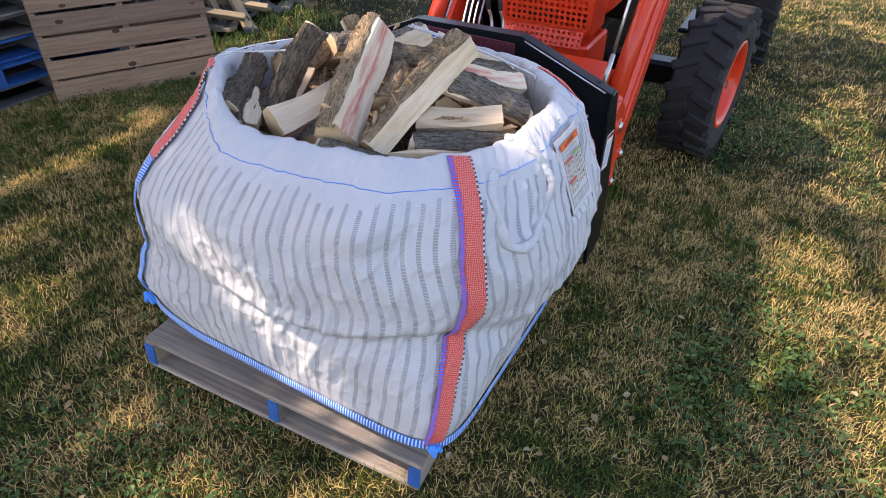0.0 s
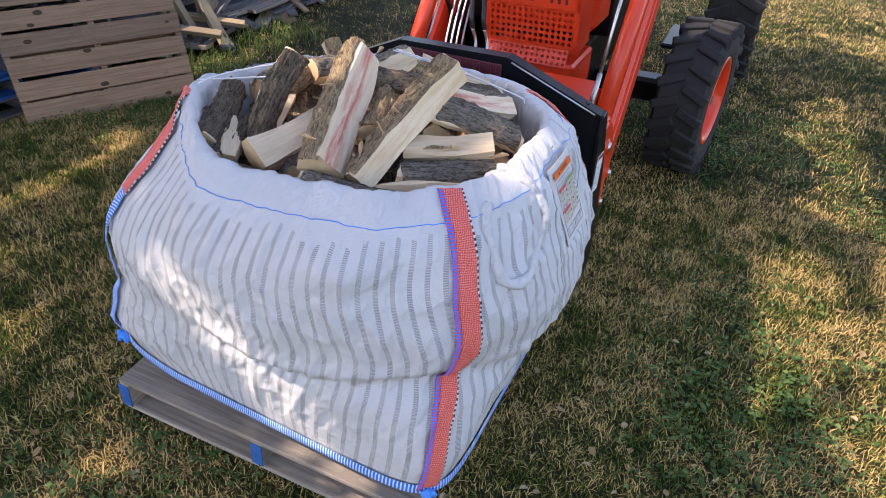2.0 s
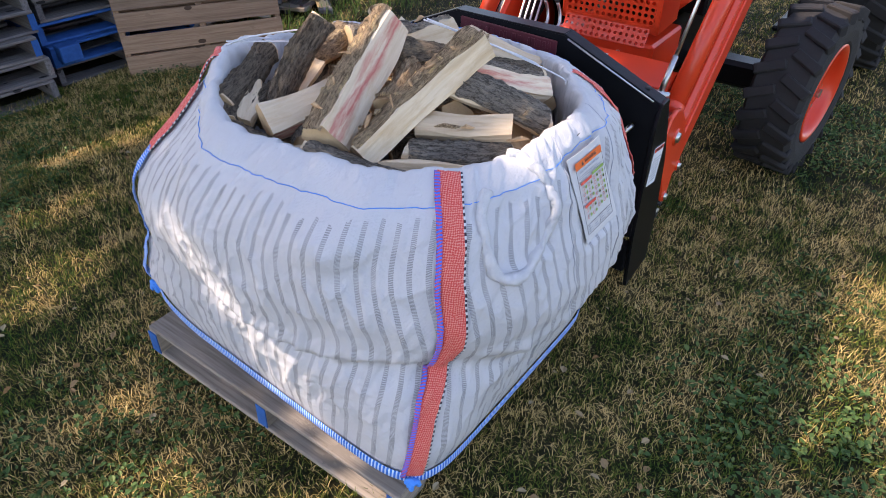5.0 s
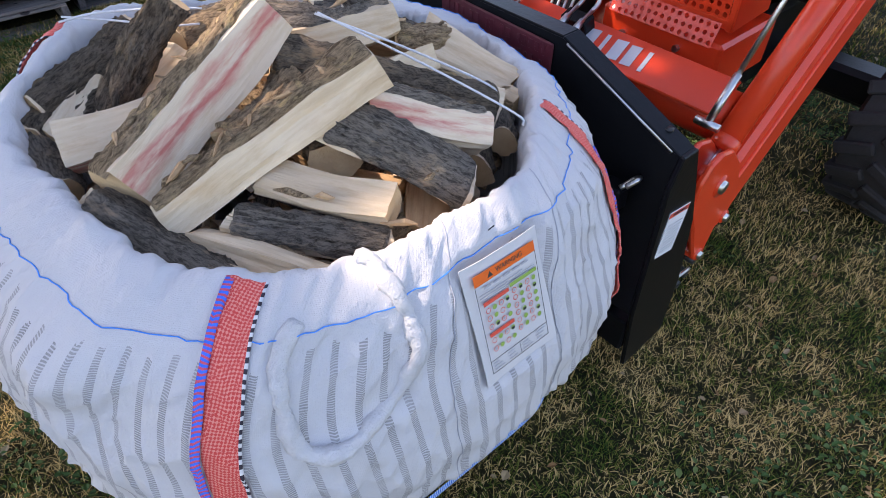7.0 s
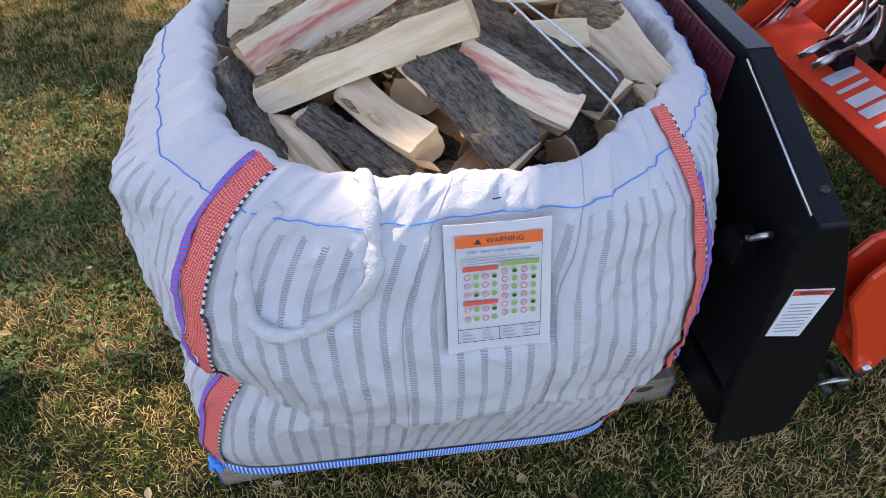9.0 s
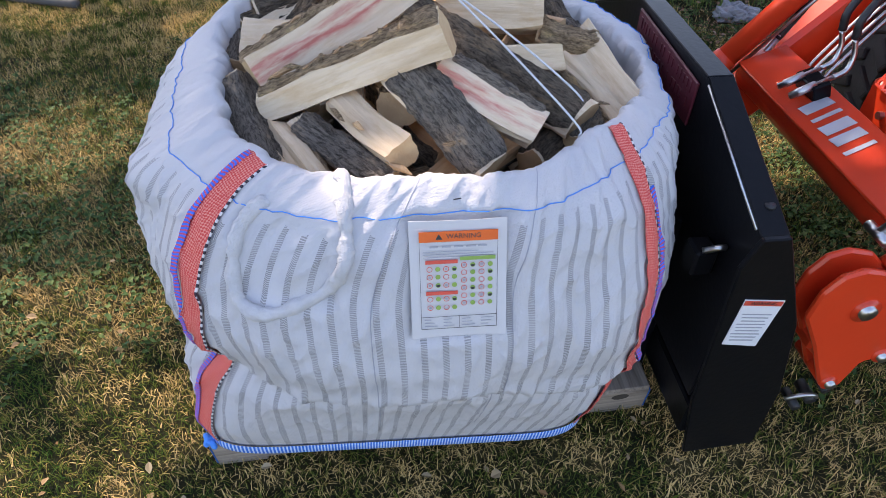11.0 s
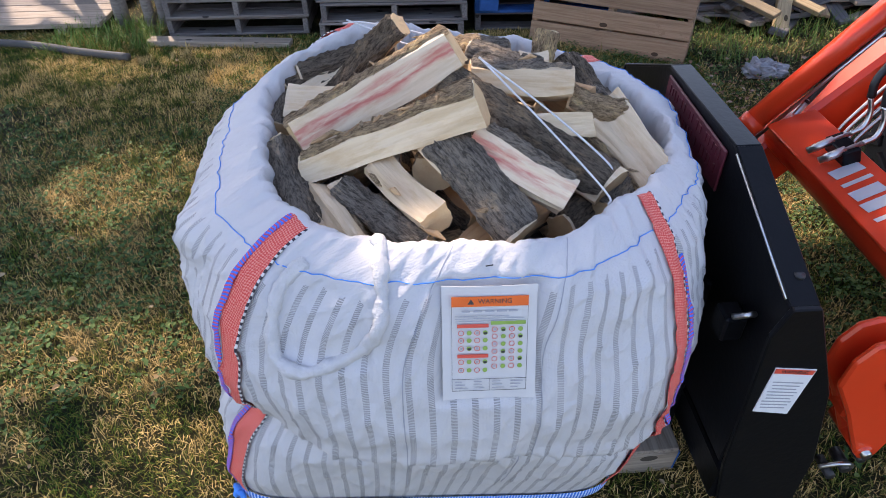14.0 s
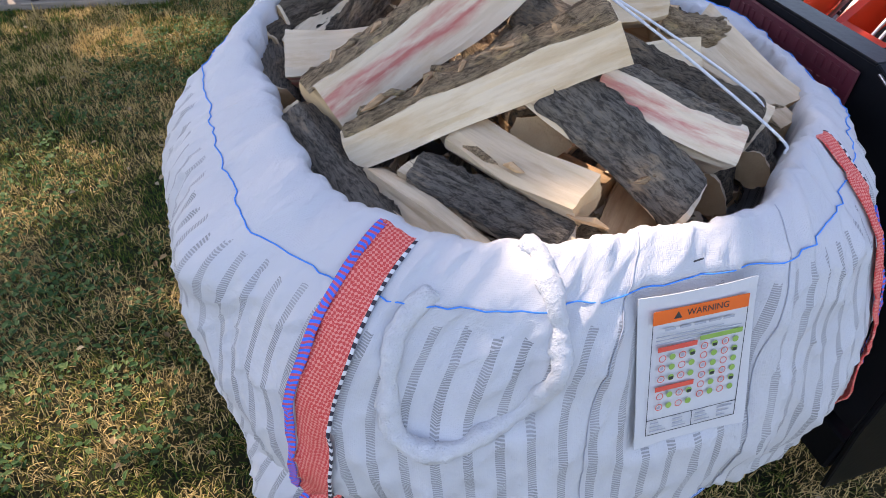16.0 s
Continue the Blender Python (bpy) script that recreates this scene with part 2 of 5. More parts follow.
WOOD_PALE = wood_material("pale_lumber", (0.46, 0.36, 0.22), (0.29, 0.21, 0.12), (0.36, 0.28, 0.18))
BLUE_WOOD = material("blue_painted_wood", (0.03, 0.13, 0.38), 0.7, 0, (0.02, 0.08, 0.24), 18, 0.3, 60)
PALE_SPLIT = split_material("pale_split_wood", (0.76, 0.63, 0.46), (0.62, 0.48, 0.32))
RED_SPLIT = split_material("red_heart_split_wood", (0.74, 0.62, 0.47), (0.63, 0.50, 0.36), (0.48, 0.07, 0.07))
TAN_SPLIT = split_material("tan_split_wood", (0.56, 0.38, 0.22), (0.36, 0.21, 0.11))
END_GRAIN = material("end_grain", (0.62, 0.44, 0.25), 0.8, 0, (0.46, 0.29, 0.15), 14, 0.4, 90)
BARK_DARK = bark_material("dark_bark", (0.27, 0.21, 0.15), (0.026, 0.020, 0.016))
BARK_BROWN = bark_material("brown_bark", (0.60, 0.42, 0.25), (0.09, 0.055, 0.032))
BARK_GREY = bark_material("grey_bark", (0.36, 0.30, 0.235), (0.04, 0.033, 0.027))
BLACK = material("black_paint", (0.004, 0.0045, 0.006), 0.32, 0, (0.007, 0.007, 0.008), 20, 0.05, 60, 0.6, (1, 1, 1), (0.010, 0.009, 0.008))
BLACK.node_tree.nodes["Principled BSDF"].inputs["Specular IOR Level"].default_value = 0.14
BLACK_RUBBER = material("black_hose_rubber", (0.012, 0.012, 0.013), 0.5, 0, (0.02, 0.02, 0.02), 40, 0.1)
ORANGE = material("orange_paint", (0.80, 0.055, 0.014), 0.28, 0, (0.70, 0.042, 0.011), 4, 0.02, 60, 0.6, (1, 1, 1), (0.5, 0.08, 0.03))
RUBBER = material("tyre_rubber", (0.022, 0.022, 0.023), 0.8, 0, (0.034, 0.032, 0.030), 9, 0.3, 60, 0.7, (1, 1, 1), (0.06, 0.05, 0.045))
STEEL = material("zinc_steel", (0.6, 0.6, 0.58), 0.32, 1.0, (0.45, 0.45, 0.44), 30, 0.05)
CHROME = material("chrome_rod", (0.75, 0.75, 0.75), 0.12, 1.0, (0.7, 0.7, 0.7), 30, 0)
MAROON = material("maroon_paint", (0.11, 0.012, 0.022), 0.45, 0, (0.08, 0.01, 0.016), 12, 0.15, 40)
LABEL_FILM = material("label_film", (0.61, 0.59, 0.57), 0.4, 0, (0.57, 0.55, 0.535), 12, 0.05, 60)
WHITE_INK = material("label_white", (0.78, 0.78, 0.78), 0.45, 0, (0.72, 0.72, 0.73), 12, 0)
ORANGE_INK = material("label_orange", (0.85, 0.14, 0.01), 0.45, 0, (0.8, 0.12, 0.01), 12, 0)
RED_INK = material("label_red", (0.75, 0.09, 0.05), 0.45, 0, (0.7, 0.08, 0.05), 12, 0)
GREEN_INK = material("label_green", (0.28, 0.42, 0.08), 0.45, 0, (0.22, 0.36, 0.06), 12, 0)
BLACK_INK = material("label_black", (0.02, 0.02, 0.025), 0.5, 0, (0.03, 0.03, 0.03), 12, 0)
GREY_INK = material("label_grey_print", (0.32, 0.33, 0.36), 0.5, 0, (0.4, 0.4, 0.42), 60, 0)
SILVER_INK = material("silver_decal", (0.58, 0.6, 0.62), 0.4, 0.2, (0.5, 0.52, 0.55), 12, 0)
PIPE = material("pipe_plastic", (0.085, 0.08, 0.075), 0.7, 0, (0.08, 0.08, 0.08), 16, 0.3, 30)
PLASTIC = material("grey_plastic_sheet", (0.26, 0.27, 0.29), 0.5, 0, (0.17, 0.17, 0.18), 16, 0.3, 30)


# ---- builders ----
def part(name, bm, mat, parent=None, label="", smooth=False):
    me = bpy.data.meshes.new(name)
    bm.normal_update()
    bm.to_mesh(me)
    bm.free()
    for mm in (mat if isinstance(mat, (list, tuple)) else [mat]):
        me.materials.append(mm)
    if smooth:
        for p in me.polygons:
            p.use_smooth = True
    ob = new(name, me)
    if parent:
        ob.parent = parent
    if label:
        ob["label"] = label
    return ob


def thing(name, m, label, category, group=""):
    ob = new(name)
    ob.empty_display_size = 0.05
    ob.matrix_world = m
    return tagged(ob, label, category, group)


def box_bm(sx, sy, sz, m=None, bevel=0.004, bm=None):
    bm = bm or bmesh.new()
    r = bmesh.ops.create_cube(bm, size=1, matrix=(m or Matrix()) @ Matrix.Diagonal((sx, sy, sz, 1)))
    if bevel:
        es = list({e for v in r["verts"] for e in v.link_edges})
        bmesh.ops.bevel(bm, geom=es, offset=bevel, segments=1, affect="EDGES")
    return bm


def plate_bm(points, axis, lo, hi, bevel=0.003):
    """A flat plate: outline in two coordinates, thick from lo to hi along the third axis."""
    bm = bmesh.new()

    def at(p, d):
        q = list(p)
        q.insert(axis, d)
        return q
    a = [bm.verts.new(at(p, lo)) for p in points]
    b = [bm.verts.new(at(p, hi)) for p in points]
    k = len(points)
    bm.faces.new(a)
    bm.faces.new(b[::-1])
    for i in range(k):
        bm.faces.new((a[i], b[i], b[(i + 1) % k], a[(i + 1) % k]))
    bmesh.ops.recalc_face_normals(bm, faces=bm.faces)
    if bevel:
        bmesh.ops.bevel(bm, geom=list(bm.edges), offset=bevel, segments=1, affect="EDGES")
    return bm


def tube_bm(points, radius, segments=12, bm=None, caps=True):
    """A round pipe along a smooth line through the points; radius may be a list."""
    bm = bm or bmesh.new()
    pts = [Vector(p) for p in points]
    rad = radius if isinstance(radius, (list, tuple)) else [radius] * len(pts)
    rings, side = [], None
    for i, p in enumerate(pts):
        d = (pts[min(i + 1, len(pts) - 1)] - pts[max(i - 1, 0)]).normalized()
        side = d.orthogonal().normalized() if side is None else (side - d * side.dot(d)).normalized()
        up = d.cross(side)
        rings.append([bm.verts.new(p + rad[i] * (math.cos(t) * side + math.sin(t) * up)) for t in (2 * math.pi * k / segments for k in range(segments))])
    for ra, rb in zip(rings, rings[1:]):
        for k in range(segments):
            bm.faces.new((ra[k], ra[(k + 1) % segments], rb[(k + 1) % segments], rb[k]))
    if caps:
        bm.faces.new(rings[0][::-1])
        bm.faces.new(rings[-1])
    return bm


def curve_points(points, n=8):
    """Catmull-Rom points through a few given ones."""
    p = [Vector(q) for q in points]
    p = [2 * p[0] - p[1]] + p + [2 * p[-1] - p[-2]]
    out = []
    for i in range(1, len(p) - 2):
        for k in range(n):
            t = k / n
            a, b, c, d = p[i - 1:i + 3]
            out.append(0.5 * (2 * b + (c - a) * t + (2 * a - 5 * b + 4 * c - d) * t * t + (3 * b - a - 3 * c + d) * t ** 3))
    return out + [p[-2]]


def beam(a, b, up=(0, 0, 1)):
    """A pose at the middle of a and b whose x axis runs from a to b, and its length."""
    a, b = Vector(a), Vector(b)
    x = (b - a).normalized()
    y = Vector(up).cross(x).normalized()
    z = x.cross(y)
    m = Matrix((x, y, z)).transposed().to_4x4()
    m.translation = (a + b) / 2
    return m, (b - a).length


def lathe_bm(profile, segments=40):
    """Turn a profile of (radius, along) about the y axis."""
    bm = bmesh.new()
    rings = [[bm.verts.new((r * math.cos(t), y, r * math.sin(t))) for t in (2 * math.pi * k / segments for k in range(segments))] for r, y in profile]
    for ra, rb in zip(rings, rings[1:]):
        for k in range(segments):
            bm.faces.new((ra[k], rb[k], rb[(k + 1) % segments], ra[(k + 1) % segments]))
    bmesh.ops.recalc_face_normals(bm, faces=bm.faces)
    return bm


# ---- ground ----
def ground_height(x, y):
    return 0.018 * noise.noise((x * 0.7, y * 0.7, 3.0)) + 0.01 * noise.noise((x * 3.1, y * 3.1, 7.0))


bm = bmesh.new()
XS = [-300, -80, -25, -9] + [-6 + 0.1 * i for i in range(131)] + [10, 14, 30, 90, 300]
YS = [-300, -60, -15, -6] + [-3.5 + 0.1 * i for i in range(106)] + [9, 14, 30, 90, 300]
grid = [[bm.verts.new((x, y, ground_height(x, y) if -7 < x < 8 and -4 < y < 8 else 0.0)) for x in XS] for y in YS]
for ra, rb in zip(grid, grid[1:]):
    for k in range(len(XS) - 1):
        bm.faces.new((ra[k], ra[k + 1], rb[k + 1], rb[k]))
tagged(part("ground", bm, SOIL, smooth=True), "thin autumn lawn with bare dry patches and weeds", "ground", kind="structure")


def blades_object(name, count, box, length, width, mat, label, category, lean=0.9, seed=1, thin=None):
    """Many short grass blades in one mesh: each a bent strip of two quads' worth of points."""
    rng = np.random.default_rng(seed)
    x = rng.uniform(box[0], box[1], count)
    y = rng.uniform(box[2], box[3], count)
    if thin is not None:
        keep = rng.uniform(0, 1, count) < thin(x, y)
        x, y = x[keep], y[keep]
    k = len(x)
    z = np.array([ground_height(a, c) for a, c in zip(x, y)])
    ang = rng.uniform(0, 2 * np.pi, k)
    le = rng.uniform(length[0], length[1], k)
    tilt = rng.uniform(0.15, lean, k)
    w = rng.uniform(width[0], width[1], k)
    dx, dy = np.cos(ang), np.sin(ang)
    v = np.zeros((k, 5, 3))
    base = np.stack([x, y, z - 0.004], 1)
    side = np.stack([-dy, dx, np.zeros(k)], 1) * w[:, None] / 2
    mid = base + np.stack([dx * le * 0.5 * np.sin(tilt), dy * le * 0.5 * np.sin(tilt), le * 0.5 * np.cos(tilt)], 1)
    t2 = np.minimum(tilt * 1.7, 1.5)
    tip = mid + np.stack([dx * le * 0.5 * np.sin(t2), dy * le * 0.5 * np.sin(t2), le * 0.5 * np.cos(t2)], 1)
    v[:, 0], v[:, 1], v[:, 2], v[:, 3], v[:, 4] = base - side, base + side, mid + side * 0.8, mid - side * 0.8, tip
    idx = np.arange(k)[:, None] * 5
    quads = (idx + np.array([[0, 1, 2, 3]]))
    tris = (idx + np.array([[3, 2, 4]]))
    me = bpy.data.meshes.new(name)
    me.from_pydata(v.reshape(-1, 3).tolist(), [], quads.tolist() + tris.tolist())
    me.materials.append(mat)
    return tagged(new(name, me), label, category, kind="stuff")


def leaf_object(name, count, box, size, mat, label, category, rise=(0.0, 0.03), seed=2, clump=0, thin=None):
    """Small flat-lying leaves, each a folded diamond."""
    rng = np.random.default_rng(seed)
    if clump:
        cx = rng.uniform(box[0], box[1], count // clump)
        cy = rng.uniform(box[2], box[3], count // clump)
        if thin is not None:
            keep = rng.uniform(0, 1, len(cx)) < thin(cx, cy)
            cx, cy = cx[keep], cy[keep]
        x = np.repeat(cx, clump) + rng.normal(0, size[1] * 0.9, len(cx) * clump)
        y = np.repeat(cy, clump) + rng.normal(0, size[1] * 0.9, len(cy) * clump)
    else:
        x = rng.uniform(box[0], box[1], count)
        y = rng.uniform(box[2], box[3], count)
        if thin is not None:
            keep = rng.uniform(0, 1, len(x)) < thin(x, y)
            x, y = x[keep], y[keep]
    k = len(x)
    z = np.array([ground_height(a, c) for a, c in zip(x, y)]) + rng.uniform(rise[0], rise[1], k)
    ang = rng.uniform(0, 2 * np.pi, k)
    le = rng.uniform(size[0], size[1], k)
    d = np.stack([np.cos(ang), np.sin(ang), rng.uniform(-0.25, 0.5, k)], 1)
    s = np.stack([-np.sin(ang), np.cos(ang), rng.uniform(-0.3, 0.3, k)], 1) * rng.uniform(0.45, 0.8, k)[:, None]
    c = np.stack([x, y, z], 1)
    up = np.array([[0, 0, 1.0]])
    half = le[:, None] / 2
    v = np.zeros((k, 6, 3))
    v[:, 0], v[:, 3] = c - d * half, c + d * half
    v[:, 1], v[:, 2] = c - d * half * 0.3 + s * half + up * half * 0.3, c + d * half * 0.4 + s * half * 0.8 + up * half * 0.3
    v[:, 5], v[:, 4] = c - d * half * 0.3 - s * half + up * half * 0.3, c + d * half * 0.4 - s * half * 0.8 + up * half * 0.3
    idx = np.arange(k)[:, None] * 6
    me = bpy.data.meshes.new(name)
    me.from_pydata(v.reshape(-1, 3).tolist(), [], (idx + np.array([[0, 1, 2, 3]])).tolist() + (idx + np.array([[0, 3, 4, 5]])).tolist())
    me.materials.append(mat)
    return tagged(new(name, me), label, category, kind="stuff")


def lawn_here(x, y):
    """Where grass grows: not on the boards, under the pallet or under the stacks."""
    ok = np.ones(len(x))
    for x0, x1, y0, y1 in ((-0.5, 0.6, -0.3, 0.55), (-1.75, 1.0, 3.15, 4.6), (1.9, 5.3, 3.35, 4.7), (-4.5, -2.2, 3.5, 4.7)):
        ok[(x > x0) & (x < x1) & (y > y0) & (y < y1)] = 0
    return ok


def weeds_here(x, y):
    return lawn_here(x, y) * np.array([max(0.0, min(1.0, 0.40 + 1.9 * noise.noise((a * 0.9, c * 0.9, 11.0)))) for a, c in zip(x, y)])


def near_lawn(x, y):
    """The lawn round the bag, thinning out to the sides."""
    return lawn_here(x, y) * np.clip((x + 2.4) / 0.7, 0, 1) * np.clip((2.4 - x) / 0.7, 0, 1) * np.clip((y + 2.2) / 0.7, 0, 1)


def far_lawn(x, y):
    """The lawn farther off, thinning in towards the bag."""
    r = np.hypot((x - 0.5) / 5.5, y / 3.4)
    return lawn_here(x, y) * np.clip((r - 0.75) * 3, 0, 1) * np.clip((2.6 - r) * 1.5, 0, 1)


blades_object("grass", 335000, (-2.4, 2.4, -2.2, 2.2), (0.016, 0.050), (0.0014, 0.0035), BLADES, "short dry and green lawn grass", "grass", 1.05, 1, near_lawn)
blades_object("grass", 140000, (-4.6, 6.0, -3.2, 7.0), (0.02, 0.05), (0.0026, 0.006), BLADES, "short dry and green lawn grass", "grass", 1.3, 3, lawn_here)
blades_object("grass", 110000, (-3.4, 1.9, 2.15, 3.4), (0.018, 0.055), (0.0022, 0.0048), BLADES, "short dry and green lawn grass", "grass", 1.1, 21, lawn_here)
blades_object("tall_grass", 1300, (-2.5, -1.75, 2.95, 3.5), (0.06, 0.16), (0.003, 0.007), TALL_GREEN, "tall unmown grass tufts beside the posts", "grass", 0.8, 5)
blades_object("tall_grass", 700, (1.9, 3.4, 2.4, 3.1), (0.08, 0.2), (0.003, 0.007), TALL_GREEN, "tall unmown grass beside the lumber", "grass", 0.9, 6)
blades_object("grass", 45000, (2.3, 7.5, -3.4, 0.2), (0.02, 0.05), (0.003, 0.007), BLADES, "short dry and green lawn grass", "grass", 1.2, 22, lawn_here)
blades_object("grass", 45000, (-10.0, 14.0, -9.0, 10.0), (0.04, 0.085), (0.006, 0.012), BLADES, "distant short dry and green lawn grass", "grass", 1.3, 7, far_lawn)
leaf_object("weed", 84000, (-3.2, 3.2, -2.4, 3.3), (0.010, 0.025), WEEDS, "low green clover and broadleaf weeds", "weeds", (0.008, 0.04), 2, 6, weeds_here)
leaf_object("weed", 22000, (-3.0, 3.2, -2.4, 2.6), (0.012, 0.027), WEEDS, "low green clover and broadleaf weeds", "weeds", (0.012, 0.045), 12, 7, weeds_here)
leaf_object("leaf_litter", 1300, (-3.5, 4.0, -2.4, 3.4), (0.010, 0.036), LITTER, "scattered fallen dry leaves and straw", "leaves", (0.012, 0.035), 4, 0, lawn_here)

# ---- the bag ----
#        s     z      x0      x1      y0      y1     left  right corners
BAG = [(0.0, 0.1, -0.485, 0.525, -0.49, 0.63, 9.0, 9.0), (0.12, 0.21, -0.49, 0.56, -0.515, 0.65, 7.5, 7.0),
       (0.26, 0.365, -0.5, 0.6, -0.55, 0.66, 4.0, 5.0), (0.38, 0.49, -0.515, 0.644, -0.6, 0.665, 2.4, 4.0),
       (0.48, 0.6, -0.53, 0.676, -0.632, 0.665, 2.3, 3.5), (0.58, 0.7, -0.54, 0.685, -0.615, 0.66, 2.4, 3.4),
       (0.7, 0.8, -0.53, 0.675, -0.58, 0.635, 2.5, 3.2), (0.82, 0.89, -0.475, 0.672, -0.545, 0.565, 2.6, 2.6),
       (0.9, 0.94, -0.405, 0.652, -0.505, 0.515, 2.6, 2.1), (0.96, 0.968, -0.335, 0.632, -0.462, 0.49, 2.6, 1.85),
       (0.99, 0.962, -0.312, 0.618, -0.44, 0.47, 2.6, 1.8), (1.02, 0.93, -0.305, 0.61, -0.432, 0.462, 2.6, 1.8),
       (1.1, 0.84, -0.31, 0.612, -0.435, 0.465, 2.6, 1.8), (1.25, 0.66, -0.33, 0.615, -0.45, 0.475, 2.6, 1.8)]


def smooth(a, b, x):
    t = max(0.0, min(1.0, (x - a) / (b - a)))
    return t * t * (3 - 2 * t)


def profile(s):
    k = 0
    while k < len(BAG) - 2 and s > BAG[k + 1][0]:
        k += 1
    a, b = BAG[k], BAG[k + 1]
    p, q = BAG[max(k - 1, 0)], BAG[min(k + 2, len(BAG) - 1)]
    h = b[0] - a[0]
    t = (s - a[0]) / h
    out = []
    for i in range(1, 8):
        ma = (b[i] - p[i]) / max(b[0] - p[0], 1e-6) * h
        mb = (q[i] - a[i]) / max(q[0] - a[0], 1e-6) * h
        out.append((2 * t ** 3 - 3 * t * t + 1) * a[i] + (t ** 3 - 2 * t * t + t) * ma + (3 * t * t - 2 * t ** 3) * b[i] + (t ** 3 - t * t) * mb)
    return out


def bag_point(deg, s, lift=0.0, folds=True):
    z, x0, x1, y0, y1, n_left, n_right = profile(s)
    a = radians(deg)
    c, q = math.cos(a), math.sin(a)
    n = n_right + (n_left - n_right) * smooth(-0.6, 0.6, -c)
    n += 0.9 * smooth(0.2, 0.6, -c) * smooth(0.2, 0.6, q) * smooth(0.18, 0.32, s) * (1 - smooth(0.55, 0.8, s))
    r = (abs(c) ** n + abs(q) ** n) ** (-1 / n)
    ux, uy = r * c, r * q
    nx, ny = math.copysign(abs(ux) ** (n - 1), c), math.copysign(abs(uy) ** (n - 1), q)
    m = math.hypot(nx, ny)
    nx, ny = nx / m, ny / m
    x, y = (x0 + x1) / 2 + (x1 - x0) / 2 * ux, (y0 + y1) / 2 + (y1 - y0) / 2 * uy
    low = max(0.0, 1 - s / 0.6) ** 1.3
    z += low * 0.035 * smooth(0.35, 0.6, y) * smooth(0.3, 0.45, -x)
    z -= 0.03 * smooth(0.30, 0.50, x) * smooth(-0.35, -0.1, y) * smooth(0.86, 0.97, s)
    z += low * (0.095 - 0.07 * (x + 0.49) / 1.02 + 0.10 * (y + 0.49) / 1.13)
    z += 0.075 * smooth(0.05, 0.45, y) * (1 - 0.75 * smooth(-0.22, 0.15, x)) * smooth(0.45, 0.95, s)
    corner = smooth(0.2, 0.55, y) * smooth(0.1, 0.45, -x) * smooth(0.03, 0.22, s) * (1 - smooth(0.42, 0.62, s)) * 0.3
    x += 0.09 * smooth(0.1, 0.45, y) * smooth(0.58, 0.86, s) * (1 - smooth(-0.2, 0.2, x)) - 0.045 * corner
    x += 0.035 * smooth(-0.15, 0.3, y) * smooth(0.0, 0.35, x) * smooth(0.42, 0.7, s) * (1 - 0.6 * smooth(0.88, 1.0, s))
    y += 0.03 * corner
    d = lift
    if folds:
        top = smooth(0.62, 0.95, s) * (1 - 0.4 * smooth(1.0, 1.2, s))
        pleat = 0.6 * (1 - 4.4 * abs(noise.noise((c * 7, q * 7, s * 1.1)))) + 0.5 * (1 - 4.4 * abs(noise.noise((c * 15, q * 15, s * 1.6 + 8))))
        strength = (0.35 + 0.9 * max(0.0, noise.noise((c * 2.2 + 5, q * 2.2, 1.7)) + 0.35)) * (1 - 0.65 * smooth(0.15, 0.45, x)) * (1 - 0.6 * smooth(0.1, 0.35, -x))
        d += 0.012 * top * pleat * strength
        z += (0.007 * pleat * strength + 0.009 * noise.noise((c * 9, q * 9, 50.0))) * smooth(0.88, 0.98, s)
        d += 0.022 * noise.noise((c * 1.9, q * 1.9, s * 2.6 + 4)) * smooth(0.02, 0.2, s)
        d += 0.009 * noise.noise((c * 6, q * 6, s * 5 + 9)) * smooth(0.02, 0.15, s)
        rd = 1 - abs(noise.noise((c * 5.5 + s * 1.5, q * 5.5, s * 3.2 + 20)))
        d += 0.007 * rd ** 5 * smooth(0.02, 0.2, s)
        rd = 1 - abs(noise.noise((c * 12 + s * 2, q * 12, s * 5 + 40)))
        d += 0.007 * rd ** 6 * smooth(0.02, 0.2, s)
        rd = 1 - abs(noise.noise((c * 16 - s * 9, q * 16 + s * 6, s * 9 + 60)))
        d += 0.006 * rd ** 8 * smooth(0.02, 0.2, s)
        # the sagging belly folds over the flat lower part
        fold = 0.40 + 0.07 * noise.noise((c * 1.5, q * 1.5, 30.0)) - 0.10 * smooth(0.1, 0.5, x) * (1 if y < 0 else 0)
        d += (0.016 * math.exp(-((s - fold - 0.035) / 0.03) ** 2) - 0.020 * math.exp(-((s - fold + 0.03) / 0.035) ** 2)) * (1 - smooth(0.0, 0.35, y))
        near = math.exp(-((deg - 228) / 12) ** 2)
        d += near * (0.010 * math.exp(-((s - 0.55) / 0.06) ** 2) - 0.026 * math.exp(-((s - 0.42) / 0.045) ** 2))
        # the mouth stands wider at the back
        d += 0.045 * smooth(0.84, 0.97, s) * smooth(75, 105, deg) * (1 - smooth(150, 178, deg))
        # slack ear of cloth beside the corner strap
        d += 0.035 * math.exp(-((deg - 206) / 9) ** 2 - ((s - 0.78) / 0.07) ** 2) - 0.02 * math.exp(-((deg - 217) / 6) ** 2 - ((s - 0.74) / 0.10) ** 2)
